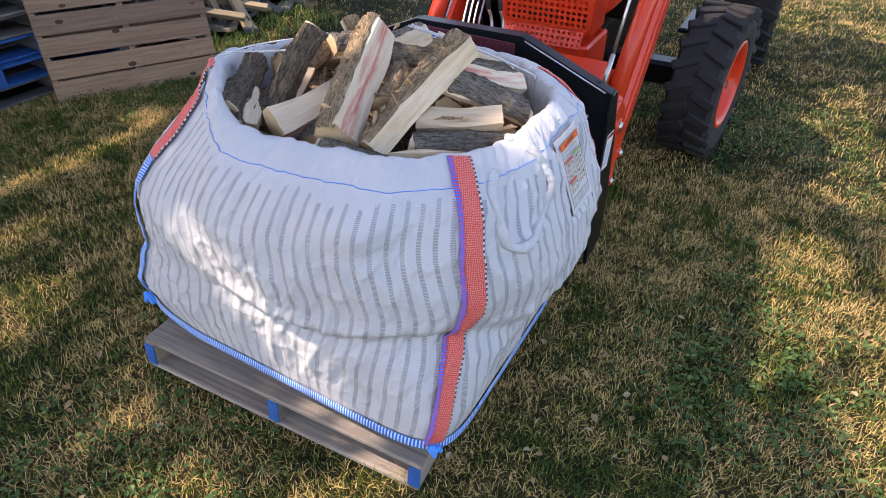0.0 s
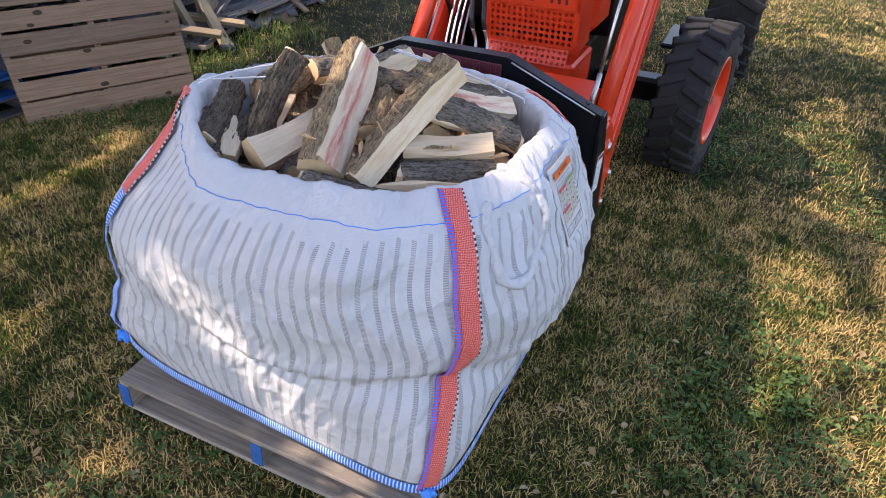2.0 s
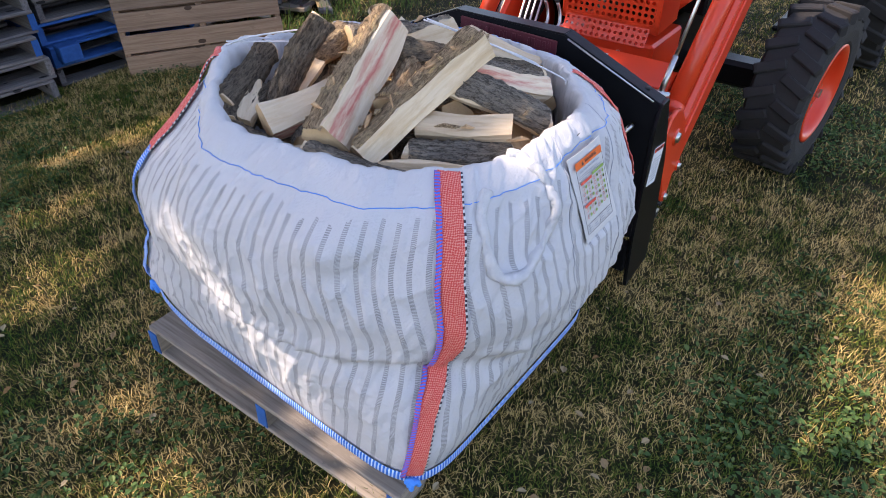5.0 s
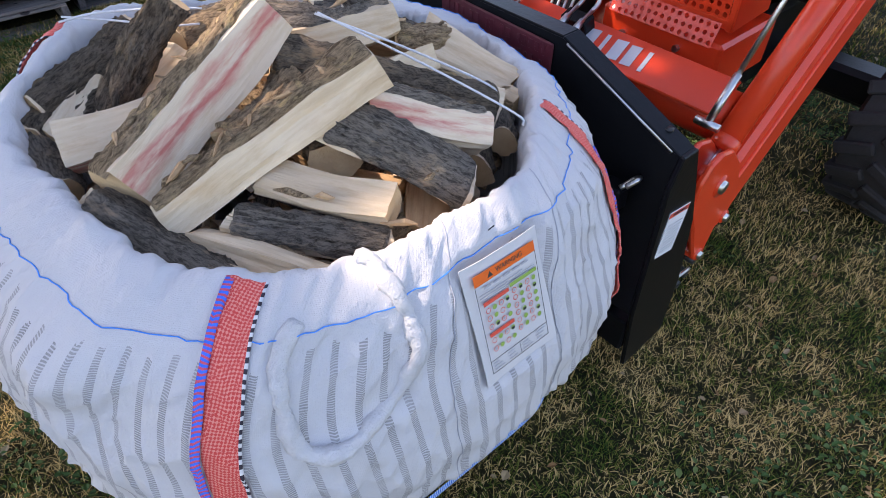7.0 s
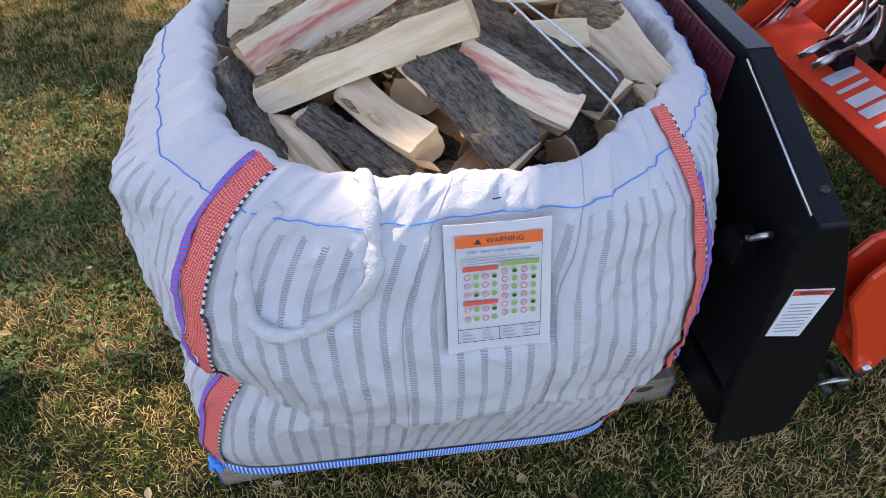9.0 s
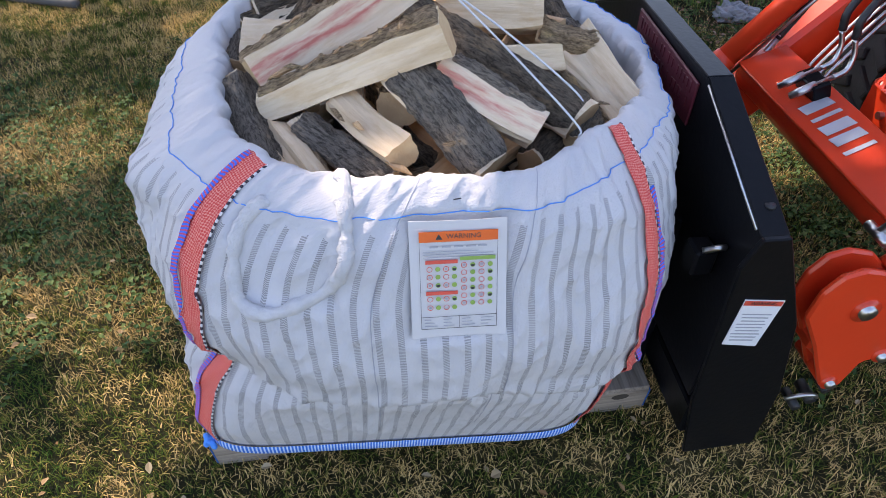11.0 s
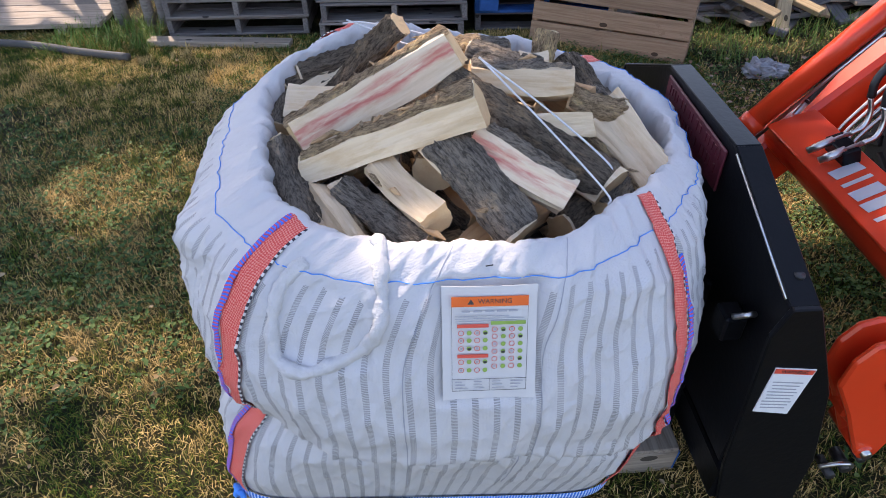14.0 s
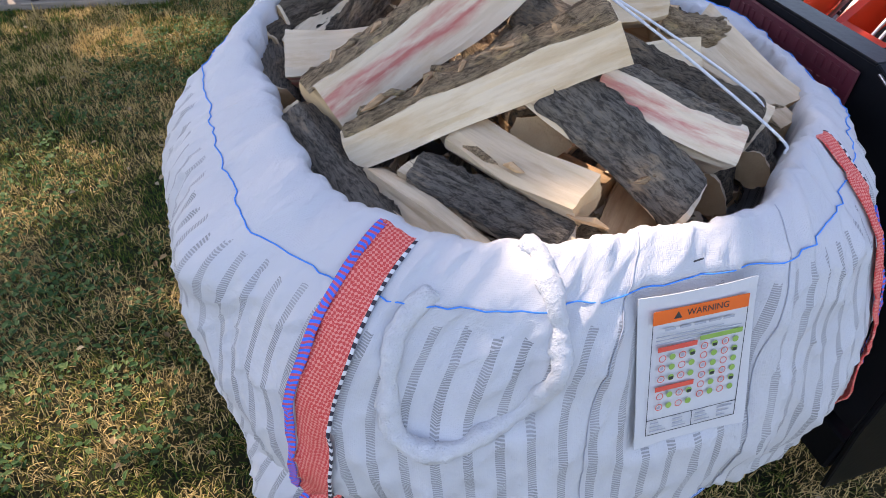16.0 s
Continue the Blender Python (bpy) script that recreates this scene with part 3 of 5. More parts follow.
        if y < -0.3 and s < 1:
            inside = smooth(-0.255, -0.235, x) * (1 - smooth(-0.085, -0.065, x)) * smooth(0.775, 0.80, z) * (1 - smooth(0.90, 0.94, z))
            d -= 0.014 * inside
            # the label hangs flat
            flat = smooth(0.03, 0.06, x) * (1 - smooth(0.23, 0.26, x)) * smooth(0.70, 0.73, z) * (1 - smooth(0.92, 0.94, z))
            d *= 1 - 0.9 * flat
            d += -0.006 * flat
    return Vector((x + nx * d, y + ny * d, z))


# even steps along the belt of the bag
STEPS = 540
fine = [bag_point(360 * k / 3600, 0.5, 0, False) for k in range(3601)]
run = [0.0]
for p, q in zip(fine, fine[1:]):
    run.append(run[-1] + (q - p).length)
BELT = run[-1]
DEGS = [float(np.interp(BELT * k / STEPS, run, np.linspace(0, 360, 3601))) for k in range(STEPS + 1)]
bag = thing("bulk_bag", pose(0.03, 0.06, 0.15), "white striped woven bulk bag packed with split firewood on a pallet", "bulk bag")


def wpart(name, bm, mat, parent, label="", flat=False):
    """A part whose mesh is given in world coordinates."""
    ob = part(name, bm, mat, parent, label, not flat)
    top = parent
    m = Matrix()
    while top:
        m = top.matrix_basis @ top.matrix_parent_inverse @ m if top.parent is None else m
        top = top.parent
    ob.matrix_parent_inverse = m.inverted() if parent.parent is None else Matrix()
    return ob


bm = bmesh.new()
uvl = bm.loops.layers.uv.new("cloth")
LEV = [0.0, 0.006] + [0.015 + 0.0085 * k for k in range(130)] + [1.15, 1.25]
rings = [[bm.verts.new(bag_point(d, s)) for d in DEGS[:-1]] for s in LEV]
for j in range(len(LEV) - 1):
    for k in range(STEPS):
        f = bm.faces.new((rings[j][k], rings[j][(k + 1) % STEPS], rings[j + 1][(k + 1) % STEPS], rings[j + 1][k]))
        for lp, (kk, jj) in zip(f.loops, ((k, j), (k + 1, j), (k + 1, j + 1), (k, j + 1))):
            lp[uvl].uv = (BELT * kk / STEPS, LEV[jj] if LEV[jj] <= 1 else 2 - LEV[jj])
bm.faces.new(rings[0][::-1])
bm.faces.new(rings[-1])
bag_body = wpart("cloth_body", bm, FABRIC, bag, "white cloth with grey open-weave stripes")


def ribbon(name, path, width, mat, label="", lift=0.007, steps=70, across=6, parent=None, thick=0.0025):
    """A band lying on the bag along (s, degrees) stations; uv: 0..1 across, metres along."""
    bm = bmesh.new()
    uvl = bm.loops.layers.uv.new("cloth")
    ss = np.linspace(0, 1, steps)
    ks = np.linspace(0, 1, len(path))
    sv, av = np.interp(ss, ks, [p[0] for p in path]), np.interp(ss, ks, [p[1] for p in path])
    for _ in range(3):
        av[1:-1] = (av[:-2] + 2 * av[1:-1] + av[2:]) / 4
    rows, along, last = [], [], None
    for s, a in zip(sv, av):
        per = (bag_point(a + 2, s, 0, False) - bag_point(a - 2, s, 0, False)).length / 4
        row = []
        for k in range(across + 1):
            o = (k / across - 0.5) * width / max(per, 1e-4)
            row.append(bag_point(a + o, s, lift))
        c = row[across // 2]
        along.append(0.0 if last is None else along[-1] + (c - last).length)
        last = c
        rows.append([bm.verts.new(p) for p in row])
    for j in range(steps - 1):
        for k in range(across):
            f = bm.faces.new((rows[j][k], rows[j][k + 1], rows[j + 1][k + 1], rows[j + 1][k]))
            for lp, (kk, jj) in zip(f.loops, ((k, j), (k + 1, j), (k + 1, j + 1), (k, j + 1))):
                lp[uvl].uv = (kk / across, along[jj])
    bmesh.ops.recalc_face_normals(bm, faces=bm.faces)
    r = bmesh.ops.solidify(bm, geom=list(bm.faces), thickness=thick)
    return wpart(name, bm, mat, parent or bag, label)


NEAR = [(1.06, 228), (1.0, 228.5), (0.94, 228.5), (0.86, 230), (0.78, 231), (0.70, 231), (0.62, 230.5), (0.55, 229.5), (0.49, 228), (0.45, 227), (0.41, 227), (0.37, 227.5), (0.32, 226.5), (0.25, 226), (0.12, 225), (0.0, 225)]
RIGHT = [(1.0, 313), (0.94, 312.5), (0.82, 311.5), (0.68, 312), (0.58, 311), (0.48, 311), (0.35, 313), (0.18, 315.5), (0.02, 314)]
ribbon("strap", NEAR, 0.052, WEB, "red webbing corner strap with a dashed edge", 0.009)
ribbon("strap_binding", [(s, a - 2.9 if s > 0.3 else a - 2.0) for s, a in NEAR[1:]], 0.012, PURPLE_EDGE, "blue and purple stitched edge binding", 0.013)
ribbon("strap", RIGHT, 0.036, WEB, "red webbing corner strap", 0.010)
ribbon("strap_binding", [(s, a + 2.2) for s, a in RIGHT[2:]], 0.013, PURPLE_EDGE, "blue and purple stitched edge binding", 0.012)
ribbon("strap", [(1.05, 131), (0.99, 132), (0.93, 134), (0.85, 137), (0.76, 138.5), (0.70, 138.5)], 0.056, WEB, "red webbing corner strap", 0.016)
ribbon("corner_binding", [(0.80, 138.5), (0.7, 138.5), (0.5, 137), (0.25, 136), (0.0, 135)], 0.028, BLUE_EDGE, "blue ladder-stitched corner binding", 0.014)
ribbon("strap", [(1.02, 47), (0.96, 47), (0.85, 46), (0.6, 45), (0.3, 45), (0.0, 45)], 0.05, WEB, "red webbing corner strap", 0.010)

# crumpled lifting loop sewn below the rim
LOOP = [(238, 0.90), (236.5, 0.85), (237.5, 0.79), (239, 0.72), (241, 0.675), (245.5, 0.665), (251, 0.69), (255, 0.725), (256, 0.79), (255, 0.84), (251.5, 0.91), (247.5, 0.96), (245.5, 0.985)]
pts = curve_points([bag_point(d, s, 0.001 if k else -0.012) for k, (d, s) in enumerate(LOOP)], 9)
bm = tube_bm(pts, [0.0135 * (1 + 0.10 * math.sin(k * 0.5) + 0.06 * math.sin(k * 1.7 + 1)) * (0.5 if k in (0, len(pts) - 1) else 1) for k in range(len(pts))], 16)
for v in bm.verts:
    p = v.co
    v.co = p + Vector((noise.noise(p * 40), noise.noise(p * 40 + Vector((7, 0, 0))), noise.noise(p * 40 + Vector((0, 9, 0))))) * 0.004 + Vector((noise.noise(p * 120), 0, noise.noise(p * 120 + Vector((3, 0, 0))))) * 0.0025
wpart("lifting_loop", bm, PLAIN_CLOTH, bag, "crumpled white cloth lifting loop")
# hem round the bottom
bm = bmesh.new()
uvl = bm.loops.layers.uv.new("cloth")
rows = []
for j, (s, lift, drop) in enumerate(((0.022, 0.006, 0.0), (0.012, 0.009, 0.004), (0.0, 0.010, 0.016), (0.0, 0.004, 0.020))):
    rows.append([bm.verts.new(bag_point(d, s, lift) - Vector((0, 0, drop))) for d in DEGS[:-1]])
for j in range(3):
    for k in range(STEPS):
        f = bm.faces.new((rows[j][k], rows[j + 1][k], rows[j + 1][(k + 1) % STEPS], rows[j][(k + 1) % STEPS]))
        for lp, (kk, jj) in zip(f.loops, ((k, j), (k, j + 1), (k + 1, j + 1), (k + 1, j))):
            lp[uvl].uv = (jj / 3, BELT * kk / STEPS)
bmesh.ops.recalc_face_normals(bm, faces=bm.faces)
wpart("bottom_hem", bm, BLUE_EDGE, bag, "blue ladder-stitched bottom hem")
# knotted thread ends at two corners
for deg, out in ((225, 0.02), (135, 0.03)):
    c = bag_point(deg, 0.0, out)
    bm = bmesh.new()
    for k in range(7):
        v = Vector((random.uniform(-1, 1), random.uniform(-1, 1), random.uniform(-1, 0.4))) * 0.018
        tube_bm(curve_points([c - Vector((0, 0, 0.012)), c + v * 0.6, c + v * 1.3 - Vector((0, 0, 0.02))], 4), [0.008] * 8 + [0.004], 6, bm)
    wpart("thread_knot", bm, BLUE_THREAD, bag, "frayed blue thread knot")
# blue seam below the gathered rim
bm = bmesh.new()
seam = [bag_point(d, 0.885 + 0.012 * noise.noise((d * 0.03, 0, 0)), 0.0025) for d in DEGS[::2]]
tube_bm(seam, 0.0011, 5, bm, False)
wpart("seam", bm, BLUE_THREAD, bag, "blue stitched seam line")
# dark running stitches down the label side
for deg in (262, 286):
    bm = bmesh.new()
    tube_bm([bag_point(deg + 0.6 * math.sin(s * 9), s, 0.001) for s in np.linspace(0.97, 0.15, 60)], 0.0011, 4, bm)
    wpart("seam", bm, GREY_INK, bag, "thin grey running stitch")
# drawcord over the logs
for pts in (((0.40, -0.345, 0.955), (0.395, -0.325, 0.975), (0.29, -0.19, 1.055), (0.17, -0.03, 1.135)),
            ((0.43, -0.24, 0.955), (0.42, -0.23, 0.985), (0.30, -0.12, 1.06), (0.17, -0.02, 1.13)),
            ((-0.16, 0.40, 1.065), (-0.10, 0.36, 1.08), (0.0, 0.29, 1.085), (0.08, 0.27, 1.07)),
            ((-0.15, 0.41, 1.07), (-0.07, 0.35, 1.06), (0.0, 0.26, 1.06), (0.06, 0.25, 1.05))):
    wpart("drawcord", tube_bm(curve_points(pts, 6), 0.0023, 7), CORD, bag, "white twisted drawcord")


def text_mesh(body, size, mat, parent, m, name="lettering", extrude=0.0002):
    cu = bpy.data.curves.new(name, "FONT")
    cu.body, cu.size, cu.extrude = body, size, extrude
    cu.align_x, cu.align_y = "CENTER", "CENTER"
    tmp = new("lettering_draft", cu)
    deps = bpy.context.evaluated_depsgraph_get()
    deps.update()
    me = bpy.data.meshes.new_from_object(tmp.evaluated_get(deps))
    bpy.data.objects.remove(tmp)
    me.materials.clear()
    me.materials.append(mat)
    ob = new(name, me)
    ob.parent = parent
    ob.matrix_basis = m
    return ob


def frame_from(tl, tr, bl, out=0.0):
    """A pose in the plane of three corners: x along the top, y up, z outward."""
    tl, tr, bl = Vector(tl), Vector(tr), Vector(bl)
    x = (tr - tl).normalized()
    y = (tl - bl).normalized()
    z = x.cross(y).normalized()
    y = z.cross(x)
    m = Matrix((x, y, z)).transposed().to_4x4()
    m.translation = (tr + bl) / 2 + z * out
    return m


def flat_bits(rects, z, h=0.0006):
    """Thin printed rectangles (x0, y0, x1, y1) in one mesh."""
    bm = bmesh.new()
    for x0, y0, x1, y1 in rects:
        box_bm(x1 - x0, y1 - y0, h, Matrix.Translation(((x0 + x1) / 2, (y0 + y1) / 2, z)), 0, bm)
    return bm


def disc_bits(spots, z, r, inner=0.0, h=0.0005):
    bm = bmesh.new()
    for x, y in spots:
        n = 12
        o = [bm.verts.new((x + r * math.cos(2 * math.pi * k / n), y + r * math.sin(2 * math.pi * k / n), z)) for k in range(n)]
        if inner:
            i = [bm.verts.new((x + inner * math.cos(2 * math.pi * k / n), y + inner * math.sin(2 * math.pi * k / n), z)) for k in range(n)]
            for k in range(n):
                bm.faces.new((o[k], o[(k + 1) % n], i[(k + 1) % n], i[k]))
        else:
            bm.faces.new(o)
    return bm


def local_part(name, bm, mat, parent, m=None, label=""):
    ob = part(name, bm, mat, parent, label)
    if m is not None:
        ob.matrix_basis = m
    return ob


def prints(name, bits, mat, parent, label="", **how):
    """One thin printed piece per rectangle or spot."""
    for b in bits:
        local_part(name, flat_bits([b], how["z"]) if len(b) == 4 else disc_bits([b], how["z"], how["r"], how.get("inner", 0.0)), mat, parent, None, label)


# warning label: 0.137 wide, 0.19 high
LM = frame_from((0.075, -0.536, 0.911), (0.211, -0.537, 0.909), (0.074, -0.603, 0.734), 0.006)
W, H = 0.137, 0.188
bm = bmesh.new()
bmesh.ops.create_grid(bm, x_segments=12, y_segments=16, size=0.5, matrix=Matrix.Diagonal((W + 0.034, H + 0.036, 1, 1)))
for v in bm.verts:
    v.co.z = 0.003 * math.sin(v.co.x * 40 + v.co.y * 15) * (abs(v.co.x) / (W / 2)) ** 2
bmesh.ops.solidify(bm, geom=list(bm.faces), thickness=0.0015)
label = part("warning_label", bm, LABEL_FILM, bag, "white printed warning label sewn to the cloth")
label.matrix_parent_inverse = bag.matrix_basis.inverted()
label.matrix_basis = LM
Z = 0.0035
local_part("header_bar", flat_bits([(-W / 2, H / 2 - 0.019, W / 2, H / 2)], Z), ORANGE_INK, label, None, "orange header bar")
local_part("border", flat_bits([(-W / 2, -H / 2, -W / 2 + 0.0006, H / 2 - 0.019), (W / 2 - 0.0006, -H / 2, W / 2, H / 2 - 0.019), (-W / 2, -H / 2, W / 2, -H / 2 + 0.0006),
                                (-W / 2, -H / 2 + 0.024, W / 2, -H / 2 + 0.0246), (0.0, -H / 2, 0.0006, -H / 2 + 0.024)], Z), BLACK_INK, label)
text_mesh("WARNING", 0.0125, BLACK_INK, label, pose(0.009, H / 2 - 0.0095, Z + 0.0006))
bm = bmesh.new()
bm.faces.new([bm.verts.new(p) for p in ((-0.040, H / 2 - 0.0145, Z + 0.0007), (-0.028, H / 2 - 0.0145, Z + 0.0007), (-0.034, H / 2 - 0.0045, Z + 0.0007))])
local_part("hazard_triangle", bm, BLACK_INK, label)
prints("section_bar", [(-W / 2 + 0.01, 0.034, -0.002, 0.041), (-W / 2 + 0.01, -0.026, -0.002, -0.019)], RED_INK, label, "red section bars", z=Z)
prints("section_bar", [(0.002, 0.039, W / 2 - 0.004, 0.046)], GREEN_INK, label, "green section bar", z=Z)
rng = random.Random(5)
lines = [(-W / 2 + 0.018 + k * 0.021, H / 2 - 0.030, -W / 2 + 0.018 + k * 0.021 + rng.uniform(0.010, 0.018), H / 2 - 0.027) for k in range(5)]
lines += [(-W / 2 + 0.006, y, W / 2 - 0.006 - rng.uniform(0, 0.03), y + 0.0012) for y in (H / 2 - 0.038, H / 2 - 0.043, H / 2 - 0.048)]
lines += [(-W / 2 + 0.006 + 0.034 * (k % 4), -H / 2 + 0.005 + 0.0065 * (k // 4), -W / 2 + 0.006 + 0.034 * (k % 4) + rng.uniform(0.012, 0.024), -H / 2 + 0.0065 + 0.0065 * (k // 4)) for k in range(12)]
prints("fine_print", lines, GREY_INK, label, z=Z)
left = [(-W / 2 + 0.017 + 0.0145 * i, y) for y in (0.024, 0.009, -0.007, -0.034, -0.051) for i in range(4)]
right = [(0.009 + 0.0155 * i, y) for y in (0.030, 0.016, 0.001, -0.014, -0.029, -0.044) for i in range(4)]
red = [p for k, p in enumerate(left + right) if k % 2 == 0]
green = [p for k, p in enumerate(left + right) if k % 2 == 1]
prints("pictogram", red, RED_INK, label, "red ring pictogram", z=Z + 0.0004, r=0.0054, inner=0.0042)
prints("pictogram", [p for k, p in enumerate(red) if k % 3], GREY_INK, label, "grey pictogram", z=Z + 0.0003, r=0.0026)
prints("pictogram", green, GREEN_INK, label, "green pictogram", z=Z + 0.0003, r=0.0046)
prints("pictogram", [(x - 0.003, y - 0.003, x + 0.003, y + 0.001) for k, (x, y) in enumerate(green) if k % 3 == 1], BLACK_INK, label, "black pictogram", z=Z + 0.0008)
for z, w in ((H / 2 + 0.052, 0.014), (-H / 2 - 0.011, 0.017)):
    ob = part("staple", box_bm(w, 0.0022, 0.002, Matrix(), 0.0005), BLACK_INK, bag, "dark staple")
    ob.matrix_parent_inverse = bag.matrix_basis.inverted()
    ob.matrix_basis = LM @ (pose(0.0, z, -0.004, 0, 0, 8) if z < 0 else pose(0.0, z, -0.012, -40, 0, 8))


# ---- firewood ----
SECTIONS = {"slab": ([(-0.5, 0.22), (-0.3, 0.42), (0.05, 0.5), (0.35, 0.4), (0.5, 0.2)], [(0.5, -0.42), (-0.44, -0.5)]),
            "wedge": ([(-0.5, 0.08), (-0.36, 0.34), (0.0, 0.5), (0.36, 0.34), (0.5, 0.06)], [(0.06, -0.5)]),
            "half": ([(-0.5, -0.1), (-0.42, 0.22), (-0.2, 0.44), (0.1, 0.5), (0.38, 0.28), (0.5, -0.05)], [(0.3, -0.45), (-0.3, -0.5)])}


def firewood(a, b, width, height, shape, bark_way, wood, bark, label, seed):
    m, length = beam(a, b, bark_way)
    rng = random.Random(seed)
    arc, rest = SECTIONS[shape]
    arc = [(x + rng.uniform(-0.05, 0.05), z + rng.uniform(-0.05, 0.05)) for x, z in arc]
    rest = [(x + rng.uniform(-0.06, 0.06), z + rng.uniform(-0.06, 0.06)) for x, z in rest]
    bend, twist, taper = rng.uniform(-0.014, 0.014), rng.uniform(-0.3, 0.3), rng.uniform(-0.25, 0.25)
    off = rng.uniform(0, 50)

    def spot(t, u, w, rough):
        x = (t - 0.5) * length
        g = 1 + taper * (t - 0.5)
        ca, sa = math.cos(twist * (t - 0.5)), math.sin(twist * (t - 0.5))
        y, z = (u * ca - w * sa) * width * g, (u * sa + w * ca) * height * g
        bow = bend * (1 - (2 * t - 1) ** 2)
        fibre = 0.35 * noise.noise((x * 5 + off, u * 9, w * 9 + 3)) + 0.22 * noise.noise((x * 9 + off, u * 21, w * 21))
        k = (noise.noise((x * 7 + off, u * 2.5, w * 2.5)) + fibre) * rough
        return Vector((x, y + k + bow, z + (noise.noise((x * 6 + off, 5 + u * 2.5, w * 2.5)) + fibre) * rough + bow * 0.5))
    # split body: closed prism with extra points along each flat face
    loop = []
    full = arc + rest
    for (u0, w0), (u1, w1) in zip(full, full[1:] + full[:1]):
        for k in range(5):
            loop.append((u0 + (u1 - u0) * k / 5, w0 + (w1 - w0) * k / 5))
    N = 24
    bm = bmesh.new()
    skew = rng.uniform(-0.03, 0.03)
    rings = [[bm.verts.new(spot(j / N, u, w, 0.009) + Vector((skew * u * (1 if j == N else (-1 if j == 0 else 0)), 0, 0))) for u, w in loop] for j in range(N + 1)]
    for ra, rb in zip(rings, rings[1:]):
        for k in range(len(loop)):
            bm.faces.new((ra[k], ra[(k + 1) % len(loop)], rb[(k + 1) % len(loop)], rb[k]))
    for r, flip in ((rings[0], True), (rings[-1], False)):
        f = bm.faces.new(r[::-1] if flip else r)
        f.material_index = 1
    bmesh.ops.recalc_face_normals(bm, faces=bm.faces)
    log = part("firewood_log", bm, [wood, END_GRAIN], None)
    log.matrix_basis = m
    tagged(log, label, "firewood", "split firewood in the bag")
    # bark shell over the rounded side
    bm = bmesh.new()
    cols = []
    for (u0, w0), (u1, w1) in zip(arc, arc[1:]):
        for k in range(5):
            cols.append((u0 + (u1 - u0) * k / 5, w0 + (w1 - w0) * k / 5))
    cols.append(arc[-1])
    M = 44
    e0, e1 = rng.uniform(0, 0.03), 1 - rng.uniform(0, 0.03)
    rows = []
    for j in range(M + 1):
        t = e0 + (e1 - e0) * j / M
        row = []
        for k, (u, w) in enumerate(cols):
            torn = 2.2 + 3.2 * noise.noise((t * length * 16 + off, 3.0 if k < len(cols) / 2 else 9.0, 1.0))
            edge = max(0.0, min(1.0, (min(k, len(cols) - 1 - k) - max(0.0, torn - 2)) / 1.6)) * (0.4 + 0.6 * min(j, M - j, 1))
            p = spot(t, u, w, 0.009)
            x = p.x
            ridge = abs(noise.noise((x * 14 + off, u * 6, w * 6))) * 0.006 + noise.noise((x * 40 + off, u * 22, w * 22)) * 0.0045 + noise.noise((x * 90 + off, u * 48, w * 48)) * 0.0065
            out = Vector((0, u, w + 0.3)).normalized()
            row.append(bm.verts.new(p + out * ((0.006 + ridge) * edge - 0.004 * (1 - edge))))
        rows.append(row)
    for ra, rb in zip(rows, rows[1:]):
        for k in range(len(cols) - 1):
            bm.faces.new((ra[k], rb[k], rb[k + 1], ra[k + 1]))
    bmesh.ops.recalc_face_normals(bm, faces=bm.faces)
    part("bark", bm, bark, log, "", True)
    return log


